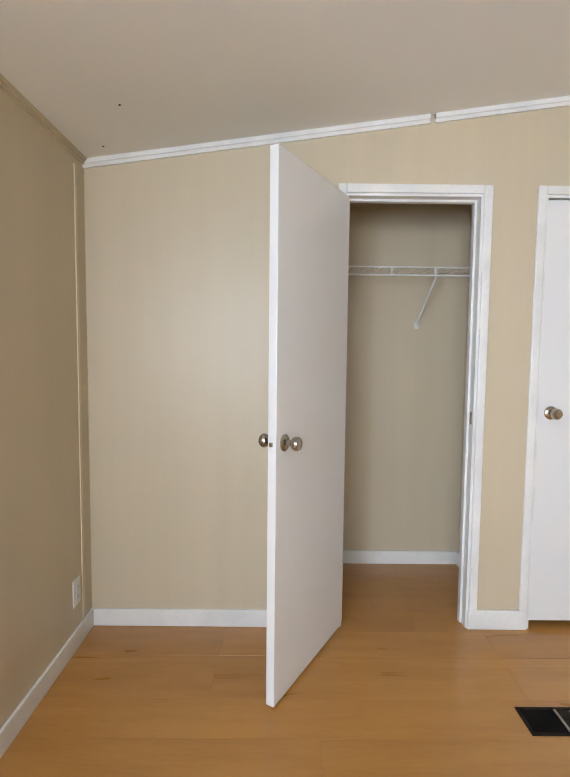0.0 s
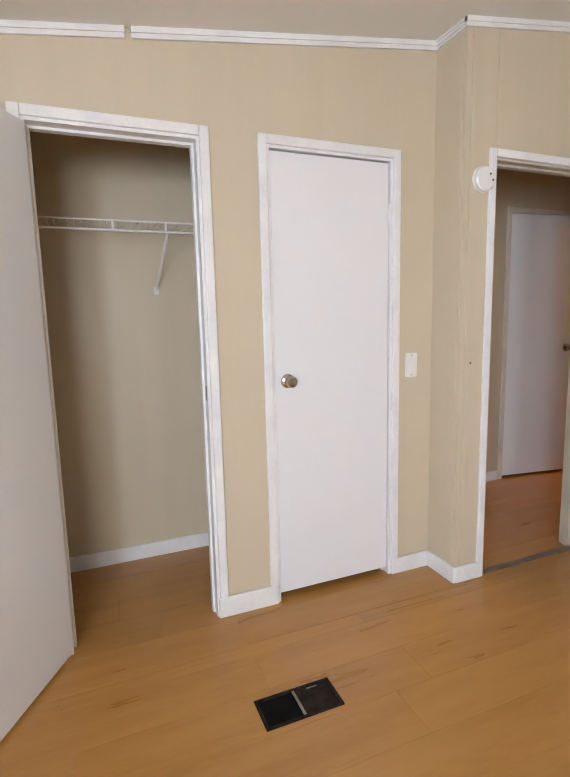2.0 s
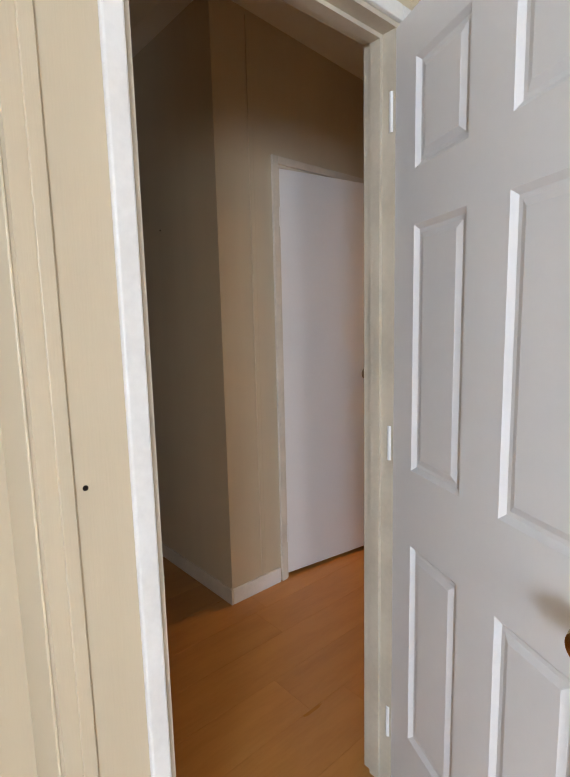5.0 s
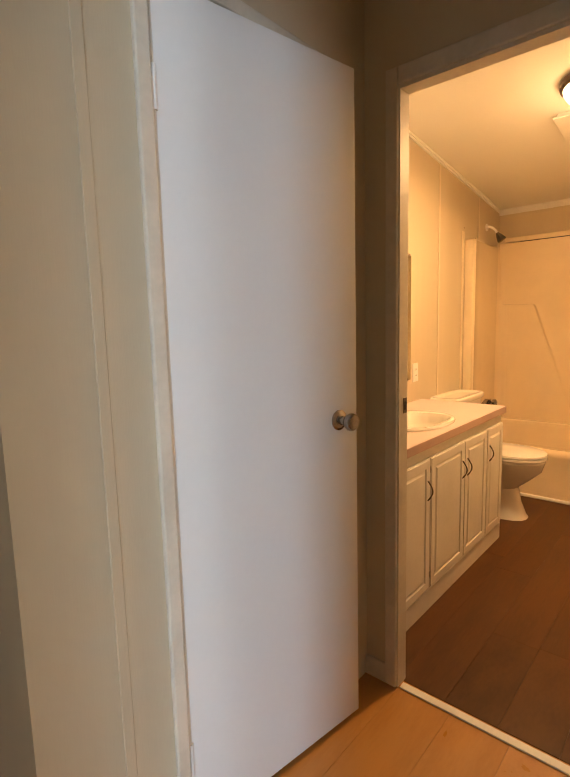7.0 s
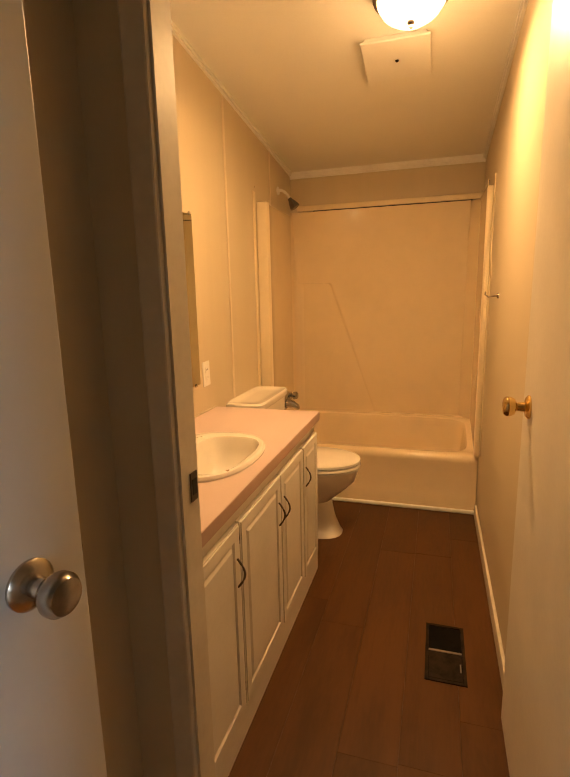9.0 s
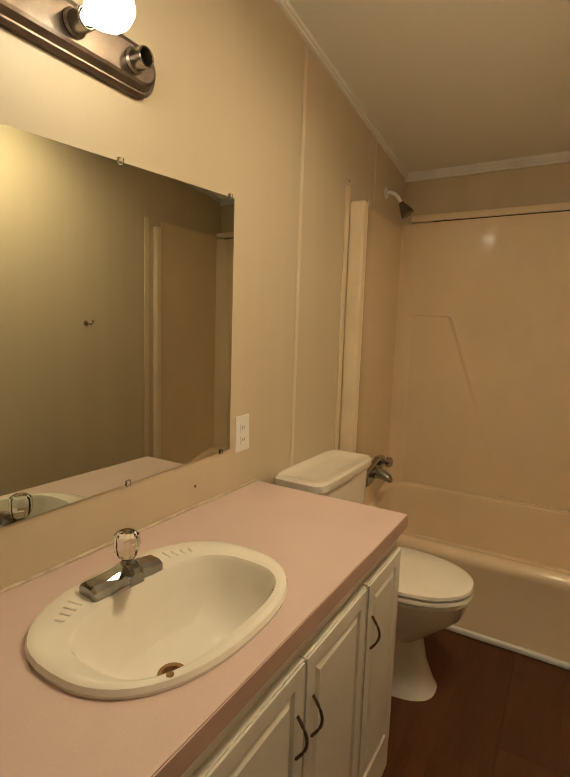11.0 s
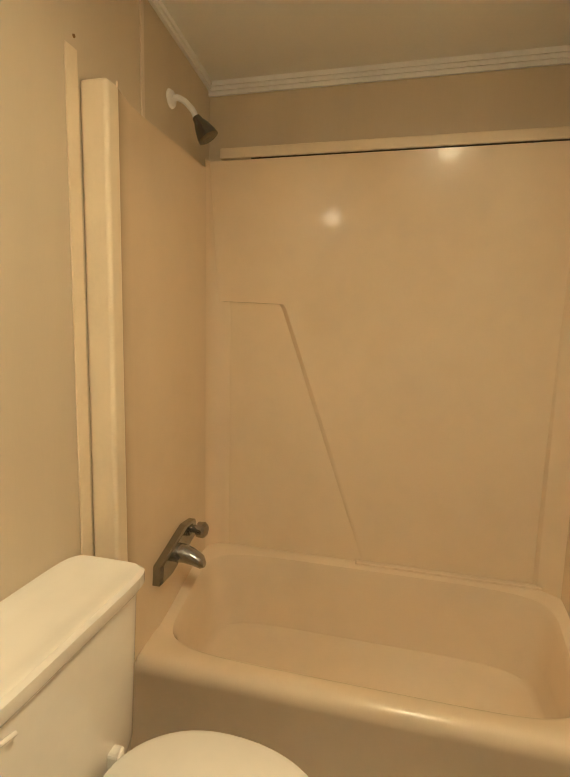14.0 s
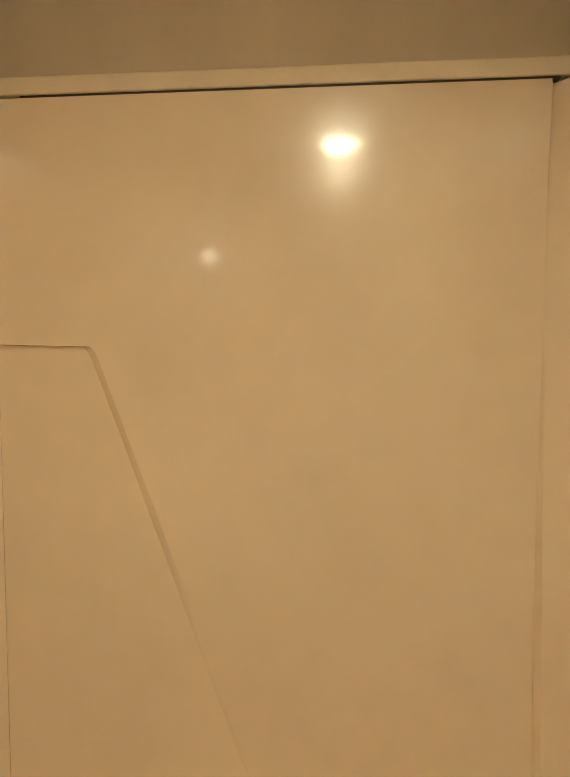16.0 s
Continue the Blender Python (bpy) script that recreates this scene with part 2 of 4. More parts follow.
def wall_y(name, y0, y1, x0, x1, openings=(), mat=WALL):
    """A wall along y, from x0 to x1 thick. openings: (y0, y1, z0, z1)."""
    cuts = sorted({y0, y1, *[c for o in openings for c in o[:2]]})
    bm = bmesh.new()
    ta, tb = ceil(x0) + OVER, ceil(x1) + OVER
    for a, b in zip(cuts, cuts[1:]):
        levels = [(0.0, None)]
        for o in openings:
            if o[0] <= a and b <= o[1]:
                levels = ([(0.0, o[2])] if o[2] > 0 else []) + [(o[3], None)]
        for z0, z1 in levels:
            ha, hb = (ta, tb) if z1 is None else (z1, z1)
            hexa(bm, [(x0, a, z0), (x1, a, z0), (x1, b, z0), (x0, b, z0)], [(x0, a, ha), (x1, a, hb), (x1, b, hb), (x0, b, ha)])
    return tagged(mesh_object(name, bm, mat), "tan vinyl-covered wall with vertical battens", "wall", kind="structure")

# ---- floors and ceiling ----
def slab(name, x0, x1, y0, y1, z0, z1, mat, label, category):
    return tagged(mesh_object(name, box(x0, x1, y0, y1, z0, z1), mat), label, category, kind="structure")


floor = slab("floor", -0.86, 4.398, 2.13, 7.45, -0.15, -0.012, SUBFLOOR, "honey oak laminate plank floor, scuffed and glossy", "floor")
floor_bedroom = slab("floor_bedroom", -0.86, 3.19, -2.42, 2.128, -0.15, -0.012, SUBFLOOR, "honey oak laminate plank floor, scuffed and glossy", "floor")
floor_bath = slab("floor_bathroom", 4.402, 7.39, 2.28, 3.84, -0.15, -0.012, SUBFLOOR, "dark walnut vinyl plank floor", "floor")
slab("floor_kitchen", 4.402, 6.2, 4.4, 7.45, -0.15, 0.0, OAK, "honey oak laminate floor beyond the hall", "floor")
slab("ground", -400, 400, -400, 400, -0.75, -0.65, GRASS, "rough mown grass around the house", "ground")

bm = bmesh.new()
for (x0, z0), (x1, z1) in zip(PROFILE, PROFILE[1:]):
    hexa(bm, [(x0, -2.45, z0), (x1, -2.45, z1), (x1, 7.5, z1), (x0, 7.5, z0)], [(x0, -2.45, z0 + 0.12), (x1, -2.45, z1 + 0.12), (x1, 7.5, z1 + 0.12), (x0, 7.5, z0 + 0.12)])
tagged(mesh_object("ceiling", bm, CEILING), "off-white painted ceiling that slopes to the outer walls", "ceiling", kind="structure")

# ---- walls ----
A0, A1, B0, B1, HEAD = 0.418, 1.030, 1.306, 1.917, 2.004
D0, D1 = 2.32, 2.998
wall_y("wall_west", -2.42, 7.4, WEST - 0.12, WEST, [(-1.45, -0.55, 0.85, 1.95), (4.6, 6.0, 0.85, 1.95)])
wall_x("wall_south", WEST, EAST, SOUTH - 0.1, SOUTH, [(-0.65, 0.65, 0.85, 1.95)])
wall_x("wall_closets", WEST, 2.15, NORTH_A, NORTH_A + 0.09, [(A0, A1, 0, HEAD), (B0, B1, 0, HEAD)])
wall_x("wall_closet_back", WEST, 2.15, BACK, BACK + 0.08)
wall_y("wall_closet_divider", NORTH_A + 0.09, BACK, 1.235, 1.275)
wall_y("wall_closet_side", NORTH_A + 0.09, BACK, -0.20, -0.16)
wall_y("wall_hall_west", DOOR_Y + THIN, 3.95, 2.15, 2.25)
wall_x("wall_doorway", 2.15, BATH_IN, DOOR_Y, DOOR_Y + THIN, [(D0, D1, 0, 1.99)])
wall_y("wall_east", SOUTH - 0.1, DOOR_Y, EAST, EAST + 0.1)
wall_x("wall_hall_north", HALL_X, BATH_X, HALL_N, HALL_N + 0.09, [(3.535, 4.165, 0, 2.035)])
wall_y("wall_hall_block", HALL_N + 0.09, 4.58, HALL_X, HALL_X + 0.09)
wall_x("wall_hall_closet", HALL_X + 0.09, 6.2, 4.49, 4.58)
wall_y("wall_bath_door", DOOR_Y + THIN, 4.49, BATH_X, BATH_IN, [(2.405, 3.09, 0, 2.03)])
wall_x("wall_bath_north", BATH_IN, BATH_E + 0.1, BATH_N, BATH_N + 0.09)
wall_x("wall_bath_south", BATH_IN, BATH_E + 0.1, BATH_S - 0.11, BATH_S)
wall_y("wall_bath_east", BATH_S, BATH_N, BATH_E, BATH_E + 0.1)
wall_y("wall_kitchen_east", 4.58, 7.4, 6.1, 6.2)
wall_x("wall_north", WEST, 6.2, 7.3, 7.4)


# ---- trim ----
def trim(name, bm, mat, label, category="trim"):
    return tagged(mesh_object(name, bm, mat), label, category, kind="structure")


def base_x(x0, x1, y, out, mat=TRIM, h=0.082):
    """Skirting along x on the wall face y; out: 1 or -1, the way it stands out."""
    ya, yb = sorted((y, y + 0.013 * out))
    trim("baseboard", box(x0, x1, ya, yb, 0, h, 0.003), mat, "white painted baseboard with scuffs", "baseboard")


def base_y(y0, y1, x, out, mat=TRIM, h=0.082):
    xa, xb = sorted((x, x + 0.013 * out))
    trim("baseboard", box(xa, xb, y0, y1, 0, h, 0.003), mat, "white painted baseboard with scuffs", "baseboard")


base_y(SOUTH, NORTH_A - 0.013, WEST, 1)
base_x(WEST, A0 - 0.01, NORTH_A, -1)
base_x(A1 - 0.006, B0 - 0.004, NORTH_A - 0.004, -1, h=0.092)
base_x(B1 + 0.002, 2.137, NORTH_A - 0.004, -1)
base_y(DOOR_Y - 0.013, NORTH_A, 2.15, -1)
base_x(2.15, D0 - 0.004, DOOR_Y - 0.004, -1)
base_y(SOUTH, DOOR_Y, EAST, -1)
base_x(-0.16, 1.235, BACK, -1)
base_y(NORTH_A + 0.09, BACK, 1.235, -1)
base_x(HALL_X, 3.49, HALL_N, -1, h=0.075)
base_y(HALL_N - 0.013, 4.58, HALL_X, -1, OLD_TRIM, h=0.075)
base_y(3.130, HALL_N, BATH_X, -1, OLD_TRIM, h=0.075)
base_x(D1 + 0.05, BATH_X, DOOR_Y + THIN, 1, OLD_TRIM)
base_x(5.2, 6.66, BATH_S, 1, OLD_TRIM, h=0.07)
trim("quarter_round", box(6.665, 6.689, BATH_S, BATH_N, 0, 0.022, 0.006), TRIM, "white quarter-round along the tub front")


def crown_x(x0, x1, y, out, mat=TRIM, h=0.036):
    """A ceiling strip that follows the slope."""
    bm = bmesh.new()
    for depth, low, high in ((0.012, h, -0.004), (0.019, h * 0.55, -0.004)):
        cuts = sorted({x0, x1, *[x for x, _ in PROFILE if x0 < x < x1]})
        for a, b in zip(cuts, cuts[1:]):
            ya, yb = sorted((y, y + depth * out))
            hexa(bm, [(a, ya, ceil(a) - low), (b, ya, ceil(b) - low), (b, yb, ceil(b) - low), (a, yb, ceil(a) - low)],
                 [(a, ya, ceil(a) - high), (b, ya, ceil(b) - high), (b, yb, ceil(b) - high), (a, yb, ceil(a) - high)])
    trim("crown_trim", bm, mat, "narrow white stepped trim strip at the ceiling")


def crown_y(y0, y1, x, out, mat=TRIM, h=0.036):
    bm = bmesh.new()
    z = ceil(x)
    for depth, low in ((0.010, h), (0.016, h * 0.66), (0.022, h * 0.33)):
        xa, xb = sorted((x, x + depth * out))
        box(xa, xb, y0, y1, z - low, z + 0.006, bm=bm)
    trim("crown_trim", bm, mat, "narrow white stepped trim strip at the ceiling")


crown_x(WEST, 0.778, NORTH_A, -1)
crown_x(0.80, 2.15, NORTH_A, -1)
crown_y(DOOR_Y, NORTH_A, 2.15, -1)
crown_x(2.13, EAST, DOOR_Y, -1)
crown_y(SOUTH, DOOR_Y, EAST, -1)
crown_y(SOUTH, NORTH_A, WEST, 1, WALL, 0.02)
crown_x(BATH_IN, BATH_E, BATH_N, -1, CEILING, 0.026)
crown_x(BATH_IN, BATH_E, BATH_S, 1, TRIM, 0.03)
crown_y(BATH_S, BATH_N, BATH_E, -1, TRIM, 0.042)


def batten(x, y, z0, z1, along, out, w=0.022, mat=BATTEN):
    """A thin upright strip over a panel joint. along: 'x' or 'y', the wall's run."""
    if along == "x":
        ya, yb = sorted((y, y + 0.005 * out))
        bm = box(x - w / 2, x + w / 2, ya, yb, z0, z1, 0.0018)
    else:
        xa, xb = sorted((x, x + 0.005 * out))
        bm = box(xa, xb, y - w / 2, y + w / 2, z0, z1, 0.0018)
    trim("batten", bm, mat, "slim tan batten over a wall panel joint", "batten")


batten(WEST, 2.262, 0.09, ceil(WEST) - 0.05, "y", 1)
batten(2.187, DOOR_Y, 0.09, ceil(2.187) - 0.04, "x", -1, mat=WALL)
batten(2.15, 2.19, 0.09, ceil(2.15) - 0.04, "y", -1, mat=WALL)
batten(2.335, DOOR_Y, 2.04, ceil(2.33) - 0.04, "x", -1, mat=WALL)
batten(3.055, DOOR_Y, 2.035, ceil(3.05) - 0.04, "x", -1, mat=WALL)
batten(EAST, 2.10, 0.09, ceil(EAST) - 0.04, "y", -1, mat=WALL)
batten(EAST, 1.30, 0.09, ceil(EAST) - 0.04, "y", -1, mat=WALL)
batten(3.385, HALL_N, 0.08, ceil(3.385) - 0.02, "x", -1, 0.025, WALL)
batten(HALL_X, 4.545, 0.08, ceil(HALL_X) - 0.02, "y", -1, 0.03)
batten(6.105, BATH_N, 0.80, ceil(6.105) - 0.03, "x", -1, 0.020)
batten(6.815, BATH_N, 1.91, ceil(6.815) - 0.03, "x", -1, 0.016)
batten(6.514, BATH_N, 0.40, 1.943, "x", -1, 0.040, CREAM_PLASTIC)
batten(6.600, BATH_S, 0.40, 1.945, "x", 1, 0.032, CREAM_PLASTIC)


def casing_x(x0, x1, top, y, out, w=0.038, mat=TRIM):
    """Door trim on the wall face y round an opening x0 to x1."""
    ya, yb = sorted((y, y + 0.014 * out))
    bm = join(box(x0 - w, x0, ya, yb, 0, top + w, 0.004), box(x1, x1 + w, ya, yb, 0, top + w, 0.004), box(x0 + 0.0005, x1 - 0.0005, ya, yb, top, top + w, 0.004))
    trim("door_trim", bm, mat, "white painted flat door casing, chipped at the edges")


def lining_x(x0, x1, top, y0, y1, mat=TRIM, stop=0.0):
    bm = join(box(x0, x0 + 0.012, y0 - 0.003, y1 + 0.003, 0, top), box(x1 - 0.012, x1, y0 - 0.003, y1 + 0.003, 0, top), box(x0 + 0.012, x1 - 0.012, y0 - 0.003, y1 + 0.003, top - 0.012, top))
    if stop:
        bm = join(bm, box(x0 + 0.012, x0 + 0.022, stop, stop + 0.03, 0, top - 0.012), box(x1 - 0.022, x1 - 0.012, stop, stop + 0.03, 0, top - 0.012), box(x0 + 0.022, x1 - 0.022, stop, stop + 0.03, top - 0.022, top - 0.012))
    trim("door_jamb", bm, mat, "white painted door jamb with stop")


casing_x(A0, A1, HEAD, NORTH_A, -1)
lining_x(A0, A1, HEAD, NORTH_A, NORTH_A + 0.09, stop=NORTH_A + 0.045)
casing_x(B0, B1, HEAD, NORTH_A, -1)
lining_x(B0, B1, HEAD, NORTH_A, NORTH_A + 0.09, stop=NORTH_A + 0.045)
casing_x(D0, D1, 1.99, DOOR_Y, -1, 0.036)
# this jamb carries its shade in the paint colour
lining_x(D0, D1, 1.99, DOOR_Y, DOOR_Y + THIN, JAMB, DOOR_Y + 0.036)
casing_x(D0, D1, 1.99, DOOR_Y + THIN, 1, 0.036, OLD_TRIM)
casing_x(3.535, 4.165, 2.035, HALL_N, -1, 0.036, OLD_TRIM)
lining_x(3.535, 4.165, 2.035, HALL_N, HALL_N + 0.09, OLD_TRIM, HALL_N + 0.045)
Y0, Y1, T = 2.405, 3.09, 2.03
for xa, xb in ((BATH_X - 0.014, BATH_X), (BATH_IN, BATH_IN + 0.014)):
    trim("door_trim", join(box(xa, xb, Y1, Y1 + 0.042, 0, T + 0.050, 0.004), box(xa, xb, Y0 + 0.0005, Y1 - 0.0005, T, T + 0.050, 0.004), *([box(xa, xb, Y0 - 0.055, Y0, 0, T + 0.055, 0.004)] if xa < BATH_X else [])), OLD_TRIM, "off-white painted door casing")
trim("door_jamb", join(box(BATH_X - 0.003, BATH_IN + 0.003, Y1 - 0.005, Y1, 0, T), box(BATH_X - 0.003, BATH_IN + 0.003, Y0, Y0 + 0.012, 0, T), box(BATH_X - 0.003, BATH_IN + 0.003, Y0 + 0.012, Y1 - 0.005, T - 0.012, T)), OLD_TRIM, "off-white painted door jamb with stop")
trim("threshold", box(D0 + 0.012, D1 - 0.012, DOOR_Y - 0.005, DOOR_Y + 0.03, 0, 0.006, 0.002), THRESHOLD, "dull worn metal threshold strip", "threshold")
trim("threshold", box(BATH_X - 0.004, BATH_X + 0.026, Y0 + 0.012, Y1 - 0.012, 0, 0.007, 0.002), TRIM, "white threshold strip between oak and walnut floors", "threshold")
trim("surround_trim", box(BATH_E - 0.050, BATH_E, BATH_S, BATH_N - 0.06, 1.9295, 1.966, 0.004), CREAM_PLASTIC, "cream wooden strip on top of the tub wall panel")


# ---- windows behind the walk ----
def window(name, lo, hi, wide, m):
    """A sash window in a wall opening; local x runs along the wall, y through it."""
    w = empty(name, m, "white two-sash window with clear panes", "window", kind="structure")
    part("window_frame", join(box(0, wide, 0, 0.06, lo, lo + 0.04), box(0, wide, 0, 0.06, hi - 0.04, hi), box(0, 0.04, 0, 0.06, lo + 0.04, hi - 0.04), box(wide - 0.04, wide, 0, 0.06, lo + 0.04, hi - 0.04), box(0.04, wide - 0.04, 0.01, 0.05, (lo + hi) / 2 - 0.02, (lo + hi) / 2 + 0.02)), TRIM, w)
    for a, b in ((lo + 0.04, (lo + hi) / 2 - 0.02), ((lo + hi) / 2 + 0.02, hi - 0.04)):
        p = part("pane", box(0.04, wide - 0.04, 0.028, 0.032, a, b), CLEAR, w)
        p.visible_shadow = False
    part("window_sill", box(-0.04, wide + 0.04, -0.06, 0.0, lo - 0.03, lo, 0.004), TRIM, w)


window("window_1", 0.85, 1.95, 0.9, Matrix.Translation((WEST - 0.05, -1.45, 0)) @ pose(0, 0, 0, 0, 0, 90))
window("window_2", 0.85, 1.95, 1.3, Matrix.Translation((0.65, SOUTH - 0.03, 0)) @ pose(0, 0, 0, 0, 0, 180))
window("window_3", 0.85, 1.95, 1.4, Matrix.Translation((WEST - 0.05, 4.6, 0)) @ pose(0, 0, 0, 0, 0, 90))

# ---- doors ----
def knob(parent, x, z, y, side, mat, name="door_knob"):
    """Rosette, neck and knob on the door face y; side: -1 or 1, the way it points."""
    m = Matrix.Translation((x, y, z)) @ pose(0, 0, 0, -90 * side, 0, 0)
    k = part(name, lathe([(0.001, 0), (0.031, 0), (0.031, 0.004), (0.024, 0.010), (0.013, 0.012), (0.011, 0.030), (0.021, 0.036), (0.026, 0.046), (0.026, 0.054), (0.021, 0.062), (0.012, 0.064), (0.001, 0.064)], 24, m), mat, parent, smooth=True)
    return k


def hinge(parent, x, z, y):
    part("hinge", lathe([(0.001, -0.045), (0.006, -0.045), (0.006, 0.045), (0.001, 0.045)], 10, Matrix.Translation((x, y, z))), TRIM, parent)


def flat_door(name, m, width, z0, z1, label, knob_z, knob_mat, back_side, knob_x=None, mat=WHITE, sides=(-1, 1), hinges=True):
    """A flush door; local x runs from the hinge, its seen face lies at y = 0. back_side: the way its thickness goes."""
    d = empty(name, m, label, "door")
    ya, yb = sorted((0, 0.034 * back_side))
    part("door_leaf", box(0, width, ya, yb, z0, z1, 0.0025), mat, d)
    kx = knob_x or width - 0.058
    for s in sides:
        knob(d, kx, knob_z, yb if s > 0 else ya, s, knob_mat)
    part("latch_plate", box(width - 0.0005, width + 0.0015, ya + 0.006, yb - 0.006, knob_z - 0.028, knob_z + 0.028, 0.0004), TRIM, d)
    part("latch", box(width + 0.001, width + 0.010, ya + 0.011, yb - 0.011, knob_z - 0.008, knob_z + 0.008, 0.002), knob_mat, d)
    for z in (z0 + 0.22, z1 - 0.22) if hinges else ():
        hinge(d, -0.003, z, 0.004 * -back_side)
    return d


flat_door("closet_door", pose(0.432, 2.356, 0, 0, 0, -119.2), 0.632, 0.014, 1.985, "white flush closet door standing open", 0.972, NICKEL, -1, hinges=False)
flat_door("closet_door", pose(B1 - 0.016, NORTH_A + 0.009, 0, 0, 0, 180), B1 - B0 - 0.032, 0.034, 1.986, "white flush closet door, closed", 1.028, NICKEL, -1, sides=(1,))
flat_door("hall_closet_door", pose(3.549, HALL_N + 0.002, 0, 0, 0, -8.4), 0.622, 0.020, 2.022, "white flush hall closet door standing slightly ajar", 1.02, NICKEL, 1, 0.542)
bath_door = flat_door("bathroom_door", pose(BATH_IN + 0.002, 2.455, 0, 0, 0, -0.3), 0.715, 0.022, 2.02, "cream flush bathroom door opened back against the wall", 1.048, BRASS, -1, 0.622, mat=CABINET, sides=(1, -1))

PANELS = [(x0, x1, z0, z1) for x0, x1 in ((0.098, 0.286), (0.402, 0.588)) for z0, z1 in ((0.235, 0.765), (0.955, 1.525), (1.645, 1.875))]


def six_panel_door(m, width, height):
    d = empty("bedroom_door", m, "white moulded six-panel bedroom door standing open with a brass knob", "door")
    xs = sorted({0, width, *[v for p in PANELS for v in p[:2]]})
    zs = sorted({0.014, height, *[v for p in PANELS for v in p[2:]]})
    bm = bmesh.new()
    for y, flip in ((0.0, False), (0.034, True)):
        grid = {(x, z): bm.verts.new((x, y, z)) for x in xs for z in zs}
        wells = []
        for a, b in zip(xs, xs[1:]):
            for c, e in zip(zs, zs[1:]):
                q = [grid[a, c], grid[b, c], grid[b, e], grid[a, e]]
                f = bm.faces.new(q[::-1] if flip else q)
                if any(p[0] <= a and b <= p[1] and p[2] <= c and e <= p[3] for p in PANELS):
                    wells.append(f)
        bm.normal_update()
        bmesh.ops.inset_individual(bm, faces=wells, thickness=0.016, depth=-0.0085)
        bmesh.ops.inset_individual(bm, faces=wells, thickness=0.012, depth=0.0)
        bmesh.ops.inset_individual(bm, faces=wells, thickness=0.020, depth=0.0055)
    q = [(0, 0.014), (width, 0.014), (width, height), (0, height)]
    for (x0, z0), (x1, z1) in zip(q, q[1:] + q[:1]):
        bm.faces.new([bm.verts.new(p) for p in ((x0, 0, z0), (x1, 0, z1), (x1, 0.034, z1), (x0, 0.034, z0))])
    part("door_leaf", bm, WHITE, d)
    for s, y in ((-1, 0.0), (1, 0.034)):
        knob(d, width - 0.063, 0.872, y, s, BRASS)
    part("latch_plate", box(width - 0.0005, width + 0.0015, 0.006, 0.028, 0.842, 0.900, 0.0004), BRASS, d)
    part("latch", box(width + 0.001, width + 0.011, 0.011, 0.023, 0.863, 0.881, 0.002), BRASS, d)
    for z in (0.2, 1.0, 1.8):
        hinge(d, -0.003, z, -0.004)


six_panel_door(pose(2.990, 2.166, 0, 0, 0, -115.9), 0.70, 1.975)


# ---- bedroom and closet things ----
def floor_register(m, name, label, wide, deep):
    r = empty(name, m, label, "floor register")
    f = 0.012
    part("rim", join(box(-wide, wide, -deep, -deep + f, 0, 0.004, 0.001), box(-wide, wide, deep - f, deep, 0, 0.004, 0.001), box(-wide, -wide + f, -deep + f, deep - f, 0, 0.004), box(wide - f, wide, -deep + f, deep - f, 0, 0.004)), RUST, r)
    part("duct", box(-wide + f, wide - f, -deep + f, deep - f, 0.0003, 0.0012), BLACK, r)
    part("damper", box(0.0, wide - f - 0.004, -deep + f + 0.002, deep - f - 0.002, 0.0014, 0.0022), RUST, r)
    part("crossbar", box(-0.006, 0.004, -deep + f, deep - f, 0.0022, 0.0042, 0.0006), THRESHOLD, r, "bare grey metal crossbar")
    part("damper_lever", box(wide * 0.35, wide * 0.62, deep - f - 0.010, deep - f - 0.005, 0.0024, 0.0044, 0.0006), THRESHOLD, r)


floor_register(pose(1.148, 1.768, 0), "floor_register", "black open floor register without its grille, in oak floor", 0.141, 0.067)
floor_register(pose(5.406, 2.614, 0, 0, 0, 180), "floor_register", "dark open floor register in the walnut floor", 0.156, 0.072)


def wall_plate(name, m, wide, high, label, category, kind, mat=PLASTIC):
    """A plate in the local xz plane that faces -y."""
    p = empty(name, m, label, category)
    part("plate", box(-wide / 2, wide / 2, -0.006, 0, -high / 2, high / 2, 0.0025), mat, p)
    if kind == "switch":
        part("rocker", box(-0.016, 0.016, -0.009, -0.006, -0.033, 0.033, 0.0012), mat, p)
        for z in (-0.048, 0.048):
            part("screw", lathe([(0.0005, 0), (0.003, 0), (0.003, 0.001), (0.0005, 0.001)], 10, Matrix.Translation((0, -0.006, z)) @ pose(0, 0, 0, 90)), DARK, p)
    else:
        for z in (-0.02, 0.02):
            s = part("socket", box(-0.015, 0.015, -0.0085, -0.006, z - 0.013, z + 0.013, 0.001), mat, p)
            for x in (-0.006, 0.006):
                part("slot", box(x - 0.001, x + 0.001, -0.0088, -0.0084, z - 0.004, z + 0.005), DARK, s)
    return p


wall_plate("light_switch", pose(2.029, NORTH_A, 1.062, 0, 1, 0), 0.066, 0.118, "white rocker light switch on the tan wall", "light switch", "switch")
wall_plate("wall_outlet", pose(WEST, 2.19, 0.245, 0, 0, 90), 0.072, 0.116, "white duplex wall outlet above the baseboard", "wall outlet", "outlet")
wall_plate("wall_outlet", pose(5.772, BATH_N, 0.984, 0, -2, 0), 0.073, 0.118, "white wall outlet between mirror and toilet", "wall outlet", "outlet")

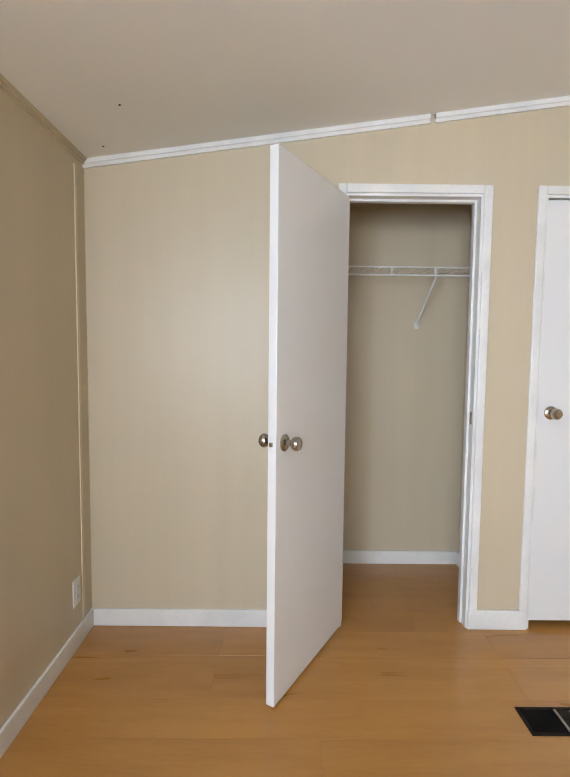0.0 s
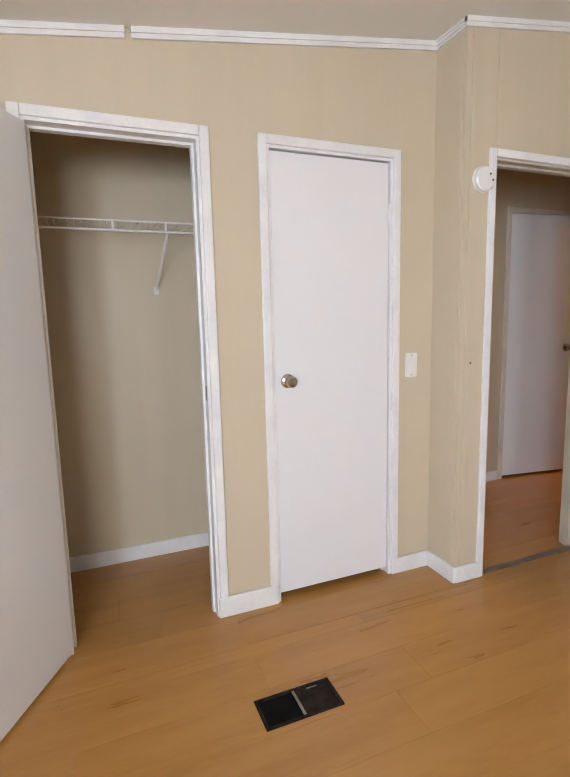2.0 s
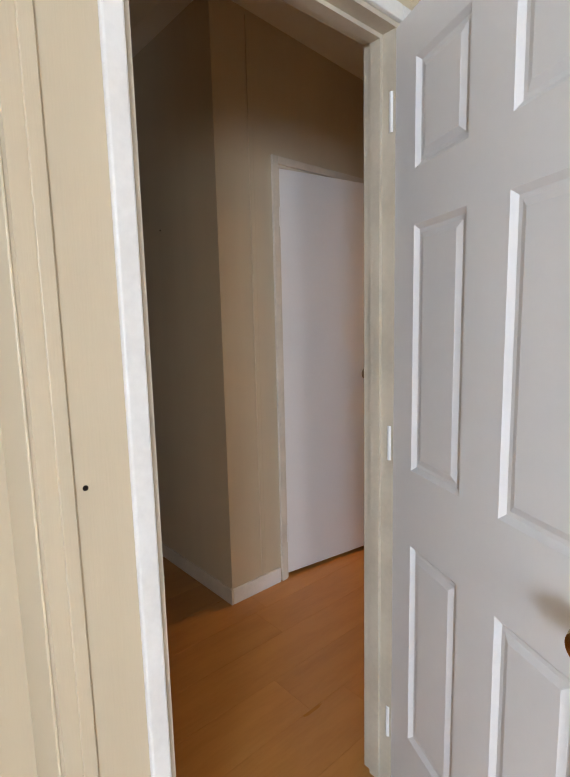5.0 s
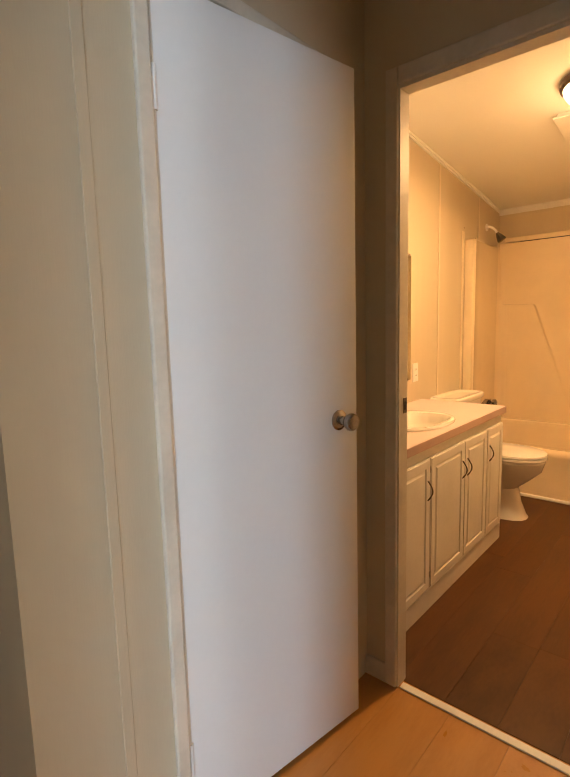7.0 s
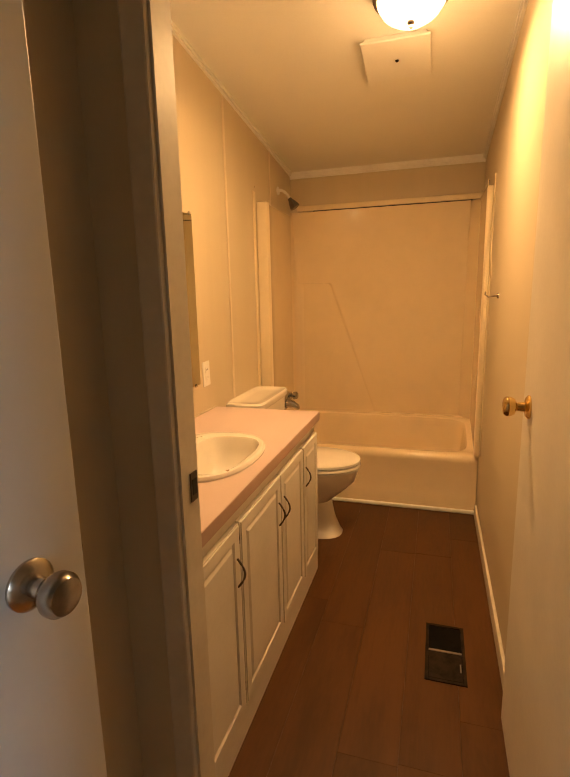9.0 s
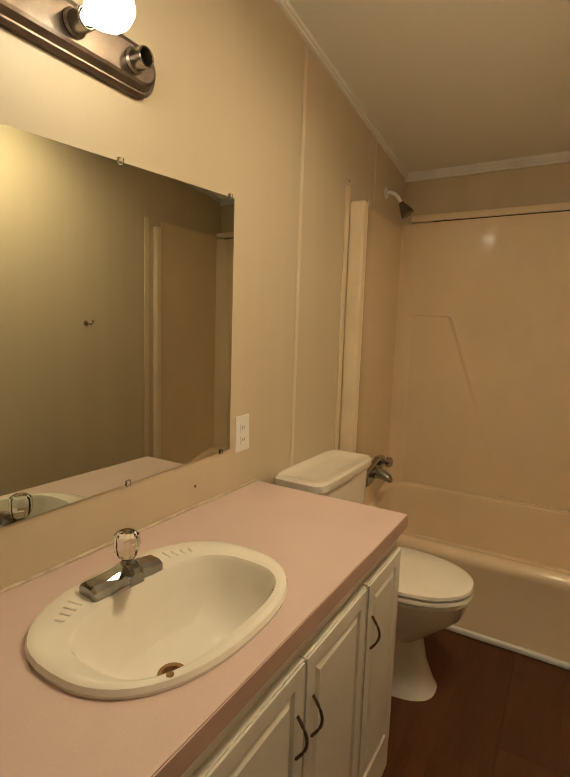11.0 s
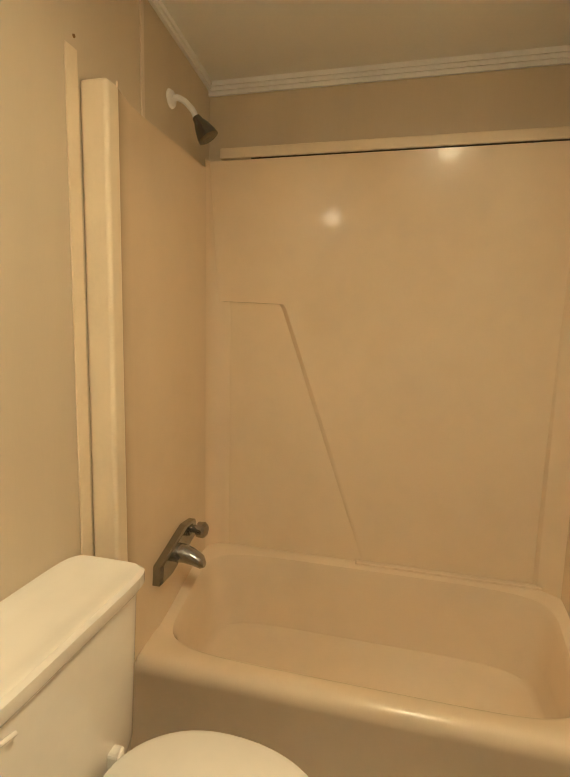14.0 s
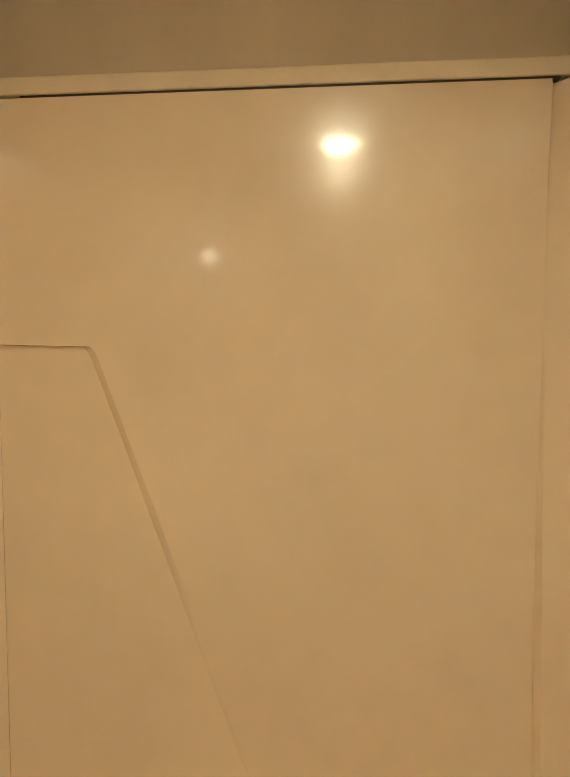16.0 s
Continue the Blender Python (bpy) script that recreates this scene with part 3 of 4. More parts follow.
smoke = empty("smoke_detector", pose(2.246, DOOR_Y, 1.887, 90), "round white smoke detector beside the door casing", "smoke detector")
part("base", lathe([(0.001, 0), (0.056, 0), (0.056, 0.012), (0.001, 0.012)], 32), PLASTIC, smoke, smooth=False)
part("cover", lathe([(0.053, 0.012), (0.053, 0.026), (0.046, 0.032), (0.001, 0.034)], 32), PLASTIC, smoke, smooth=True)
for x, y in ((0.020, 0.020), (0.036, -0.004)):
    part("vent_hole", lathe([(0.0005, 0.0285), (0.0045, 0.0285), (0.0045, 0.0348), (0.0005, 0.0348)], 12, Matrix.Translation((x, y, 0))), DARK, smoke)

bumper = empty("wall_bumper", pose(EAST, 1.43, 0.93, 0, -90, 0), "round white knob bumper on the wall behind the door", "wall bumper")
part("disc", lathe([(0.001, 0), (0.03, 0), (0.03, 0.006), (0.022, 0.012), (0.001, 0.012)], 24), PLASTIC, bumper, smooth=True)

strike = empty("strike_plate", pose(A1 - 0.013, NORTH_A + 0.02, 1.0), "small worn metal strike plate on the closet jamb", "strike plate")
part("plate", box(-0.002, 0, -0.012, 0.012, -0.03, 0.03), NICKEL, strike)
strike2 = empty("strike_plate", pose(BATH_X + 0.035, Y1 - 0.006, 1.025), "dark worn strike plate on the bathroom jamb", "strike plate")
part("plate", box(-0.012, 0.012, -0.002, 0, -0.026, 0.026, 0.0006), BRONZE, strike2)
part("hole", box(-0.007, 0.007, -0.003, -0.0018, -0.014, 0.014), DARK, strike2)


def wire_shelf(x0, x1, y0, y1, z):
    """A coated wire closet shelf with a front lip and a brace."""
    s = empty("wire_shelf", pose(0, 0, 0), "white wire closet shelf held by a slanted brace", "wire shelf")
    part("front_rail", join(tube([(x0, y0, z), (x1, y0, z)], 0.004), tube([(x0, y0, z - 0.042), (x1, y0, z - 0.042)], 0.005)), TRIM, s)
    part("back_rail", tube([(x0, y1 - 0.01, z), (x1, y1 - 0.01, z)], 0.004), TRIM, s)
    n = int((x1 - x0) / 0.028)
    wires = [tube([(x0 + (i + 0.5) * 0.028, y0, z + 0.004), (x0 + (i + 0.5) * 0.028, y1, z + 0.004)], 0.0014, 6) for i in range(n)]
    tagged(part("deck_wires", join(*wires), TRIM, s), kind="stuff")
    for x in (x0 + 0.01, 0.72, 0.955, x1 - 0.01):
        part("lip_post", box(x - 0.005, x + 0.005, y0 - 0.004, y0 + 0.004, z - 0.045, z + 0.003), TRIM, s)
    part("brace", tube([(0.962, y0, z - 0.045), (0.935, y1, z - 0.29)], 0.006), TRIM, s)
    part("brace_foot", box(0.922, 0.948, y1 - 0.006, y1, z - 0.315, z - 0.275, 0.002), TRIM, s)


wire_shelf(-0.155, 1.23, 2.79, BACK, 1.757)

# the sliver of kitchen at the end of the passage
kitchen = empty("base_cabinet", pose(3.3, 6.75, 0), "white kitchen base cabinet at the end of the passage", "base cabinet")
part("body", box(0, 1.5, 0.02, 0.55, 0, 0.86), CABINET, kitchen)
for i in range(3):
    dd = part("door", box(0.02 + i * 0.49, 0.49 + i * 0.49, 0, 0.02, 0.1, 0.82, 0.004), CABINET, kitchen)
    part("handle", tube([(0.06 + i * 0.49, -0.02, 0.62), (0.06 + i * 0.49, -0.02, 0.72)], 0.004), NICKEL, dd)
trim("wood_panel", box(3.3, 6.1, 7.27, 7.30, 0.86, 1.95), TAN_WOOD, "orange wood panelling above the kitchen cabinet", "wall panel")

# ---- bathroom ----
def rect_loop(loop, x0, x1, y0, y1, z):
    """For every point of a loop, the rectangle's point in the same direction from the loop's middle; corners are kept."""
    cx, cy = sum(p[0] for p in loop) / len(loop), sum(p[1] for p in loop) / len(loop)
    angles = [math.atan2(p[1] - cy, p[0] - cx) for p in loop]
    for qx, qy in ((x0, y0), (x1, y0), (x1, y1), (x0, y1)):
        want = math.atan2(qy - cy, qx - cx)
        i = min(range(len(angles)), key=lambda k: abs(math.remainder(angles[k] - want, 2 * math.pi)))
        angles[i] = want
    out = []
    for t in angles:
        c, s = math.cos(t), math.sin(t)
        k = min((x1 - cx) / c if c > 1e-9 else (x0 - cx) / c if c < -1e-9 else 9e9, (y1 - cy) / s if s > 1e-9 else (y0 - cy) / s if s < -1e-9 else 9e9)
        out.append((cx + k * c, cy + k * s, z))
    return out


CT = 0.803
SX, SY = 5.142, 3.446
vanity = empty("vanity_cabinet", pose(0, 0, 0), "white bathroom vanity cabinet with raised-panel doors", "vanity cabinet")
part("body", join(box(4.47, 5.845, 3.224, 3.242, 0.0, CT - 0.04), box(4.47, 4.486, 3.242, 3.730, 0.0, CT - 0.04), box(5.829, 5.845, 3.242, 3.730, 0.0, CT - 0.04), box(4.486, 5.829, 3.242, 3.730, 0.09, 0.105)), CABINET, vanity)
part("plinth", box(4.47, 5.849, 3.212, 3.224, 0.0, 0.098, 0.003), CABINET, vanity)


def raised_door(parent, x0, x1, z0, z1, y):
    """A cabinet door whose front at y faces -y, with a raised field."""
    bm = bmesh.new()
    d = 0.018
    front = [bm.verts.new(p) for p in ((x0, y, z0), (x1, y, z0), (x1, y, z1), (x0, y, z1))]
    back = [bm.verts.new(p) for p in ((x0, y + d, z0), (x1, y + d, z0), (x1, y + d, z1), (x0, y + d, z1))]
    f = bm.faces.new(front)
    bm.faces.new(back[::-1])
    for i in range(4):
        j = (i + 1) % 4
        bm.faces.new((front[j], front[i], back[i], back[j]))
    bmesh.ops.recalc_face_normals(bm, faces=bm.faces)
    bmesh.ops.bevel(bm, geom=[e for e in f.edges], offset=0.004, segments=2, affect="EDGES")
    face = min((q for q in bm.faces), key=lambda q: (abs(q.calc_center_median().y - y) > 1e-4, -q.calc_area()))
    for thick, depth in ((0.048, 0), (0.006, -0.006), (0.010, 0.0), (0.014, 0.006)):
        bmesh.ops.inset_individual(bm, faces=[face], thickness=thick, depth=depth)
    return part("door", bm, CABINET, parent)


DOOR_FACE = 3.205
for x0, x1, hx, px in ((4.50, 4.868, 4.842, 4.50), (4.880, 5.258, 5.230, 4.880), (5.262, 5.570, 5.292, 5.570), (5.580, 5.832, 5.610, 5.832)):
    door = raised_door(vanity, x0, x1, 0.108, 0.712, DOOR_FACE)
    arch = [(hx, DOOR_FACE - 0.022 * math.sin(math.pi * k / 10) - 0.001, 0.530 + 0.088 * k / 10) for k in range(11)]
    part("handle", tube(arch, 0.0034, 8), BRONZE, door, "dark arched pull", smooth=True)
    for z in (0.17, 0.66):
        part("hinge", box(px - 0.006, px + 0.006, DOOR_FACE + 0.004, DOOR_FACE + 0.016, z - 0.016, z + 0.016, 0.002), BRONZE, door)

# worktop with its sink opening
worktop = empty("worktop", pose(0, 0, 0), "pink laminate vanity worktop with a darker edge", "worktop")
hole = oval(SX, SY - 0.010, CT, 0.234, 0.168, 2.5)
low = [(x, y, CT - 0.038) for x, y, _ in hole]
part("top", rings([rect_loop(hole, 4.464, 5.862, 3.203, 3.733, CT), hole, low, rect_loop(hole, 4.464, 5.862, 3.203, 3.733, CT - 0.038)], closed=True), PINK, worktop)
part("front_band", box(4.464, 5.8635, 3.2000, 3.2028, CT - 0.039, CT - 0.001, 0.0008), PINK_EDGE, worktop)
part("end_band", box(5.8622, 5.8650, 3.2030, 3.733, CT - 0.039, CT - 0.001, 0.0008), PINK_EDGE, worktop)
random.seed(4)
bead = [(4.47 + i * 0.0463, BATH_N - 0.004, CT + 0.003 + random.uniform(-0.0012, 0.0012)) for i in range(31)]
part("caulk_bead", tube(bead, 0.0042, 6), CAULK, worktop, "yellowed uneven caulk bead")

# drop-in sink
sink = empty("sink", pose(0, 0, 0), "bone-coloured oval drop-in sink set in the pink worktop", "sink")
by = SY - 0.048
DRX, DRY = SX - 0.016, SY - 0.030
loops = [oval(SX + 0.003, SY - 0.010, CT - 0.002, 0.249, 0.187, 2.4), oval(SX + 0.003, SY - 0.010, CT + 0.007, 0.2515, 0.1895, 2.4), oval(SX + 0.003, SY - 0.010, CT + 0.015, 0.248, 0.186, 2.4), oval(SX + 0.003, SY - 0.010, CT + 0.018, 0.240, 0.178, 2.4),
         oval(SX, SY - 0.034, CT + 0.0178, 0.222, 0.150, 2.5), oval(SX - 0.004, by, CT + 0.016, 0.203, 0.124, 2.9), oval(SX - 0.004, by, CT + 0.008, 0.197, 0.118, 3.0), oval(SX - 0.002, by + 0.002, CT - 0.03, 0.186, 0.109, 3.0),
         oval(SX, by + 0.008, CT - 0.072, 0.164, 0.093, 2.8), oval(SX - 0.004, by + 0.014, CT - 0.104, 0.130, 0.076, 2.5), oval(DRX, DRY, CT - 0.118, 0.080, 0.052, 2.1), oval(DRX, DRY, CT - 0.124, 0.030, 0.028, 2.0), oval(DRX, DRY, CT - 0.134, 0.021, 0.021, 2.0)]
part("basin", rings(loops, cap=False), PORCELAIN, sink, smooth=True)
part("drain", lathe([(0.026, -0.136), (0.026, -0.1245), (0.019, -0.1260), (0.0175, -0.137), (0.001, -0.141)], 24, Matrix.Translation((DRX, DRY, CT + 0.005)), cap=False), STAIN, sink, "stained brown drain", smooth=True)
for side in (-1, 1):
    for k in range(4):
        x = SX + side * (0.112 + 0.016 * k)
        part("soap_ridge", tube([(x, SY + 0.098 - 0.006 * k, CT + 0.0168), (x + 0.006 * side, SY + 0.128 - 0.011 * k, CT + 0.0176)], 0.0028, 8), PORCELAIN, sink, smooth=True)
part("overflow", lathe([(0.0005, 0), (0.006, 0), (0.006, 0.0008), (0.0005, 0.0008)], 16, Matrix.Translation((SX - 0.155, SY - 0.158, CT + 0.0172))), STAIN, sink, "chipped brown spot on the rim")

faucet = empty("faucet", pose(SX - 0.004, SY + 0.104, CT + 0.017, 0, 0, -5) @ Matrix.Diagonal((0.88, 0.92, 0.92, 1)), "chrome sink faucet with a clear acrylic knob", "faucet")


def wing_loop(x, w, h):
    return [(x, -w, 0), (x, w, 0), (x, w, h * 0.7), (x, w * 0.55, h), (x, -w * 0.55, h), (x, -w, h * 0.7)]


part("base", rings([wing_loop(-0.100, 0.026, 0.020), wing_loop(-0.094, 0.029, 0.026), wing_loop(-0.062, 0.030, 0.027), wing_loop(-0.030, 0.025, 0.032), wing_loop(0.0, 0.024, 0.042), wing_loop(0.026, 0.024, 0.032), wing_loop(0.052, 0.027, 0.027), wing_loop(0.078, 0.026, 0.024), wing_loop(0.084, 0.022, 0.018)]), CHROME, faucet)
spout = []
for k in range(7):
    u = k / 6
    cx, cy, cz, w, h = -0.030 * u, -0.012 - 0.062 * u, 0.030 + 0.016 * math.sin(u * 2.6), 0.020 - 0.003 * u, 0.014 - 0.002 * u
    spout.append([(cx - w, cy, cz - h), (cx + w, cy, cz - h), (cx + w * 0.9, cy, cz + h * 0.5), (cx + w * 0.4, cy, cz + h), (cx - w * 0.4, cy, cz + h), (cx - w * 0.9, cy, cz + h * 0.5)])
part("spout", rings(spout), CHROME, faucet)
part("stem", lathe([(0.001, 0.036), (0.014, 0.036), (0.010, 0.052), (0.001, 0.052)], 16), CHROME, faucet, smooth=True)
kn = lathe([(0.001, 0.050), (0.018, 0.050), (0.026, 0.062), (0.029, 0.082), (0.027, 0.102), (0.018, 0.108), (0.001, 0.108)], 10)
part("knob", kn, CLEAR, faucet, "clear acrylic knob")
part("knob_screw", lathe([(0.001, 0.1085), (0.008, 0.1085), (0.008, 0.1105), (0.001, 0.1105)], 12), BRASS, faucet)

# mirror with clips
mirror = empty("wall_mirror", pose(0, 0, 0), "frameless wall mirror held by clear clips", "mirror")
glass = bmesh.new()
hexa(glass, [(4.56, BATH_N - 0.0055, 0.926), (5.704, BATH_N - 0.0055, 0.946), (5.704, BATH_N - 0.0005, 0.946), (4.56, BATH_N - 0.0005, 0.926)],
     [(4.56, BATH_N - 0.0055, 1.644), (5.704, BATH_N - 0.0055, 1.702), (5.704, BATH_N - 0.0005, 1.702), (4.56, BATH_N - 0.0005, 1.644)])
part("glass", glass, MIRROR, mirror)
for x, z in ((5.285, 1.681), (5.685, 1.701), (4.9, 1.661), (5.30, 0.939), (5.66, 0.945), (4.9, 0.932)):
    part("clip", box(x - 0.007, x + 0.007, BATH_N - 0.009, BATH_N - 0.0008, z - 0.006, z + 0.009, 0.002), CLEAR, mirror)

# vanity light bar
bar = empty("vanity_light", pose(0, 0, 0), "dark bronze light bar with one lit bulb and bare sockets", "light fixture")


def stadium(x0, x1, z, r, y, count=10):
    pts = []
    for k in range(count + 1):
        t = -math.pi / 2 + math.pi * k / count
        pts.append((x1 - r + r * math.cos(t), y, z + r * math.sin(t)))
    for k in range(count + 1):
        t = math.pi / 2 + math.pi * k / count
        pts.append((x0 + r + r * math.cos(t), y, z + r * math.sin(t)))
    return pts


LZ = 1.887
part("backplate", rings([stadium(4.765, 5.380, LZ, 0.056, BATH_N), stadium(4.765, 5.380, LZ, 0.056, BATH_N - 0.012), stadium(4.771, 5.374, LZ, 0.050, BATH_N - 0.020), stadium(4.775, 5.370, LZ, 0.046, BATH_N - 0.020), stadium(4.783, 5.362, LZ, 0.038, BATH_N - 0.034), stadium(4.790, 5.355, LZ, 0.031, BATH_N - 0.036)]), BRONZE, bar)
for i, x in enumerate((4.855, 5.002, 5.149, 5.296)):
    m = Matrix.Translation((x, BATH_N - 0.034, LZ)) @ pose(0, 0, 0, 90)
    s = part("socket", lathe([(0.026, 0), (0.026, 0.006), (0.021, 0.010), (0.021, 0.040), (0.019, 0.042), (0.017, 0.040), (0.016, 0.012), (0.001, 0.011)], 20, m, cap=False), NICKEL, bar, smooth=True)
    part("socket_hole", lathe([(0.001, 0.0), (0.0165, 0.0), (0.0165, 0.012), (0.001, 0.012)], 16, m @ pose(0, 0, 0.004)), DARK, s)
    if i == 2:
        b = part("bulb", lathe([(0.012, 0.036), (0.016, 0.050), (0.030, 0.072), (0.040, 0.098), (0.040, 0.114), (0.032, 0.134), (0.018, 0.144), (0.001, 0.147)], 24, m), BULB_GLASS, bar, "lit globe bulb", smooth=True)
        b.visible_shadow = False

# toilet
TX = 6.25
toilet = empty("toilet", pose(TX, 3.742, 0), "bone-coloured toilet with closed lid beside the tub", "toilet")
part("pedestal", rings([oval(0, -0.380, 0.000, 0.115, 0.19, 2.6, squash=0.05), oval(0, -0.380, 0.020, 0.112, 0.185, 2.6), oval(0, -0.370, 0.100, 0.098, 0.165, 2.4), oval(0, -0.350, 0.200, 0.105, 0.165, 2.3), oval(0, -0.380, 0.272, 0.140, 0.19, 2.2, squash=0.15), oval(0, -0.410, 0.322, 0.168, 0.20, 2.1, squash=0.2), oval(0, -0.420, 0.390, 0.178, 0.21, 2.1, squash=0.2), oval(0, -0.420, 0.403, 0.172, 0.205, 2.1, squash=0.2)]), PORCELAIN, toilet, smooth=True)
part("neck", box(-0.12, 0.12, -0.32, -0.02, 0.20, 0.378, 0.03, 3), PORCELAIN, toilet, smooth=True)
part("seat", rings([oval(0, -0.425, 0.403, 0.176, 0.208, 2.15, squash=0.2), oval(0, -0.425, 0.410, 0.183, 0.214, 2.15, squash=0.2), oval(0, -0.425, 0.422, 0.181, 0.212, 2.15, squash=0.2), oval(0, -0.425, 0.425, 0.172, 0.204, 2.15, squash=0.2)]), PORCELAIN, toilet, smooth=True)
part("lid", rings([oval(0, -0.425, 0.428, 0.176, 0.208, 2.15, squash=0.2), oval(0, -0.425, 0.433, 0.182, 0.213, 2.15, squash=0.2), oval(0, -0.425, 0.444, 0.180, 0.211, 2.15, squash=0.2), oval(0, -0.425, 0.450, 0.165, 0.195, 2.15, squash=0.2), oval(0, -0.425, 0.452, 0.05, 0.06, 2.0)]), PORCELAIN, toilet, smooth=True)
for s in (-1, 1):
    part("lid_hinge", box(s * 0.07 - 0.016, s * 0.07 + 0.016, -0.224, -0.188, 0.400, 0.452, 0.007), PORCELAIN, toilet)
    part("bolt_cap", lathe([(0.013, 0), (0.013, 0.008), (0.008, 0.015), (0.001, 0.016)], 12, Matrix.Translation((s * 0.10, -0.34, 0.028))), PORCELAIN, toilet, smooth=True)
part("tank", rings([oval(-0.035, -0.108, 0.375, 0.215, 0.085, 7, 72), oval(-0.035, -0.108, 0.40, 0.222, 0.090, 7, 72), oval(-0.035, -0.108, 0.76, 0.240, 0.098, 7, 72)]), PORCELAIN, toilet, smooth=True)
part("tank_lid", rings([oval(-0.035, -0.110, 0.757, 0.246, 0.103, 8, 72), oval(-0.035, -0.110, 0.764, 0.254, 0.107, 8, 72), oval(-0.035, -0.110, 0.788, 0.254, 0.107, 8, 72), oval(-0.035, -0.110, 0.797, 0.246, 0.100, 7, 72), oval(-0.035, -0.110, 0.7965, 0.232, 0.086, 6, 72), oval(-0.035, -0.110, 0.790, 0.205, 0.066, 5, 72), oval(-0.035, -0.110, 0.7885, 0.15, 0.04, 4, 72)]), PORCELAIN, toilet, smooth=True)
lever = part("flush_lever", tube([(-0.248, -0.198, 0.738), (-0.248, -0.212, 0.738), (-0.190, -0.213, 0.726)], 0.0045), PORCELAIN, toilet, smooth=True)
# bathtub
tub = empty("bathtub", pose(0, 0, 0), "almond acrylic alcove bathtub with a rounded rim", "bathtub")
TX0, TX1, TY0, TY1 = 6.689, BATH_E - 0.004, BATH_S + 0.004, BATH_N - 0.004


def rim(x):
    u = min(1.0, max(0.0, (x - 6.78) / (7.22 - 6.78)))
    return 0.365 + 0.095 * u * u * (3 - 2 * u)


def lifted(loop, dz):
    return [(x, y, rim(x) + dz) for x, y, _ in loop]


MX, MY = (TX0 + TX1) / 2 + 0.012, (TY0 + TY1) / 2
inner = oval(MX, MY, 0, 0.236, 0.604, 5.5, 72)
outer = rect_loop(inner, TX0, TX1, TY0, TY1, 0)
mid = rect_loop(inner, TX0 + 0.010, TX1, TY0, TY1, 0)
soft = rect_loop(inner, TX0 + 0.034, TX1, TY0, TY1, 0)
apron = rect_loop(inner, TX0 + 0.005, TX1, TY0, TY1, 0)
edge = rect_loop(inner, TX0 + 0.020, TX1, TY0, TY1, 0)
loops = [[(x, y, 0.0) for x, y, _ in outer], [(x, y, 0.105) for x, y, _ in outer], [(x, y, 0.118) for x, y, _ in apron], [(x, y, rim(x) - 0.090) for x, y, _ in apron], lifted(outer, -0.050), lifted(outer, -0.030), lifted(mid, -0.013), lifted(edge, -0.004), lifted(soft, 0.0),
         lifted(oval(MX, MY, 0, 0.250, 0.620, 5.5, 72), 0.001), lifted(inner, -0.006), lifted(oval(MX, MY, 0, 0.228, 0.592, 5.5, 72), -0.03)]
for a, b, z, p in ((0.220, 0.576, 0.26, 5.5), (0.213, 0.556, 0.200, 5.5), (0.209, 0.549, 0.188, 5.5), (0.196, 0.536, 0.180, 5.5), (0.15, 0.47, 0.176, 5), (0.05, 0.2, 0.172, 2.5)):
    loops.append(oval(MX, MY, z, a, b, p, 72))
part("shell", rings(loops), SURROUND, tub, smooth=True)
part("drain", lathe([(0.001, 0), (0.030, 0), (0.030, 0.003), (0.018, 0.004), (0.001, 0.002)], 20, Matrix.Translation((MX - 0.13, TY1 - 0.22, 0.1785))), BRONZE, tub, smooth=True)

# wall panels round the tub
surround = empty("tub_surround", pose(0, 0, 0), "almond acrylic tub wall panels with a moulded shelf", "tub surround")
PT = 1.924
BX = BATH_E - 0.004
back_x = BX - 0.008


def panel_skin(points, z0, z1, thick=0.004):
    """A thin upright sheet along plan points, thickened away from the tub's middle."""
    offs = []
    for i, (x, y) in enumerate(points):
        (ax, ay), (bx, by_) = points[max(i - 1, 0)], points[min(i + 1, len(points) - 1)]
        n = Vector((by_ - ay, ax - bx)).normalized()
        if n.dot(Vector((x - 6.85, y - 3.06))) < 0:
            n = -n
        offs.append((x + n.x * thick, y + n.y * thick))
    loops = [[(*p, z0), (*q, z0), (*q, z1), (*p, z1)] for p, q in zip(points, offs)]
    return rings(loops)


SN, SS = BATH_N - 0.018, BATH_S + 0.020
r = 0.06
plan = [(back_x, SS + r), (back_x, SN - r)]
left = [(back_x + 0.0058, SN - r - 0.014)] + [(back_x - r + r * math.cos(t), SN - r + r * math.sin(t)) for t in [math.pi / 2 * k / 8 for k in range(9)]] + [(6.80, SN - 0.004), (6.70, SN - 0.012), (6.62, SN - 0.032), (6.588, SN - 0.052)]
right = [(back_x + 0.0040, 2.512), (back_x - 0.010, 2.502), (7.220, SS + 0.003), (6.80, SS), (6.72, SS + 0.004), (6.690, SS + 0.010)]
rows = []
for k in range(15):
    z = 0.40 + (PT - 0.40) * k / 14
    x = back_x + 0.010 - 0.050 * max(0.0, z - 1.10) ** 2
    rows.append([(x, plan[0][1], z), (x, plan[1][1], z), (x + 0.003, plan[1][1], z), (x + 0.003, plan[0][1], z)])
part("back_panel", rings(rows), SURROUND, surround, smooth=12)
part("corner_panel", panel_skin(left[:10], 0.37, PT), SURROUND, surround, smooth=True)
part("side_panel", panel_skin(left[9:], 0.37, 1.897), SURROUND, surround, smooth=True)
part("corner_panel", panel_skin(right[:3], 0.37, PT), SURROUND, surround)
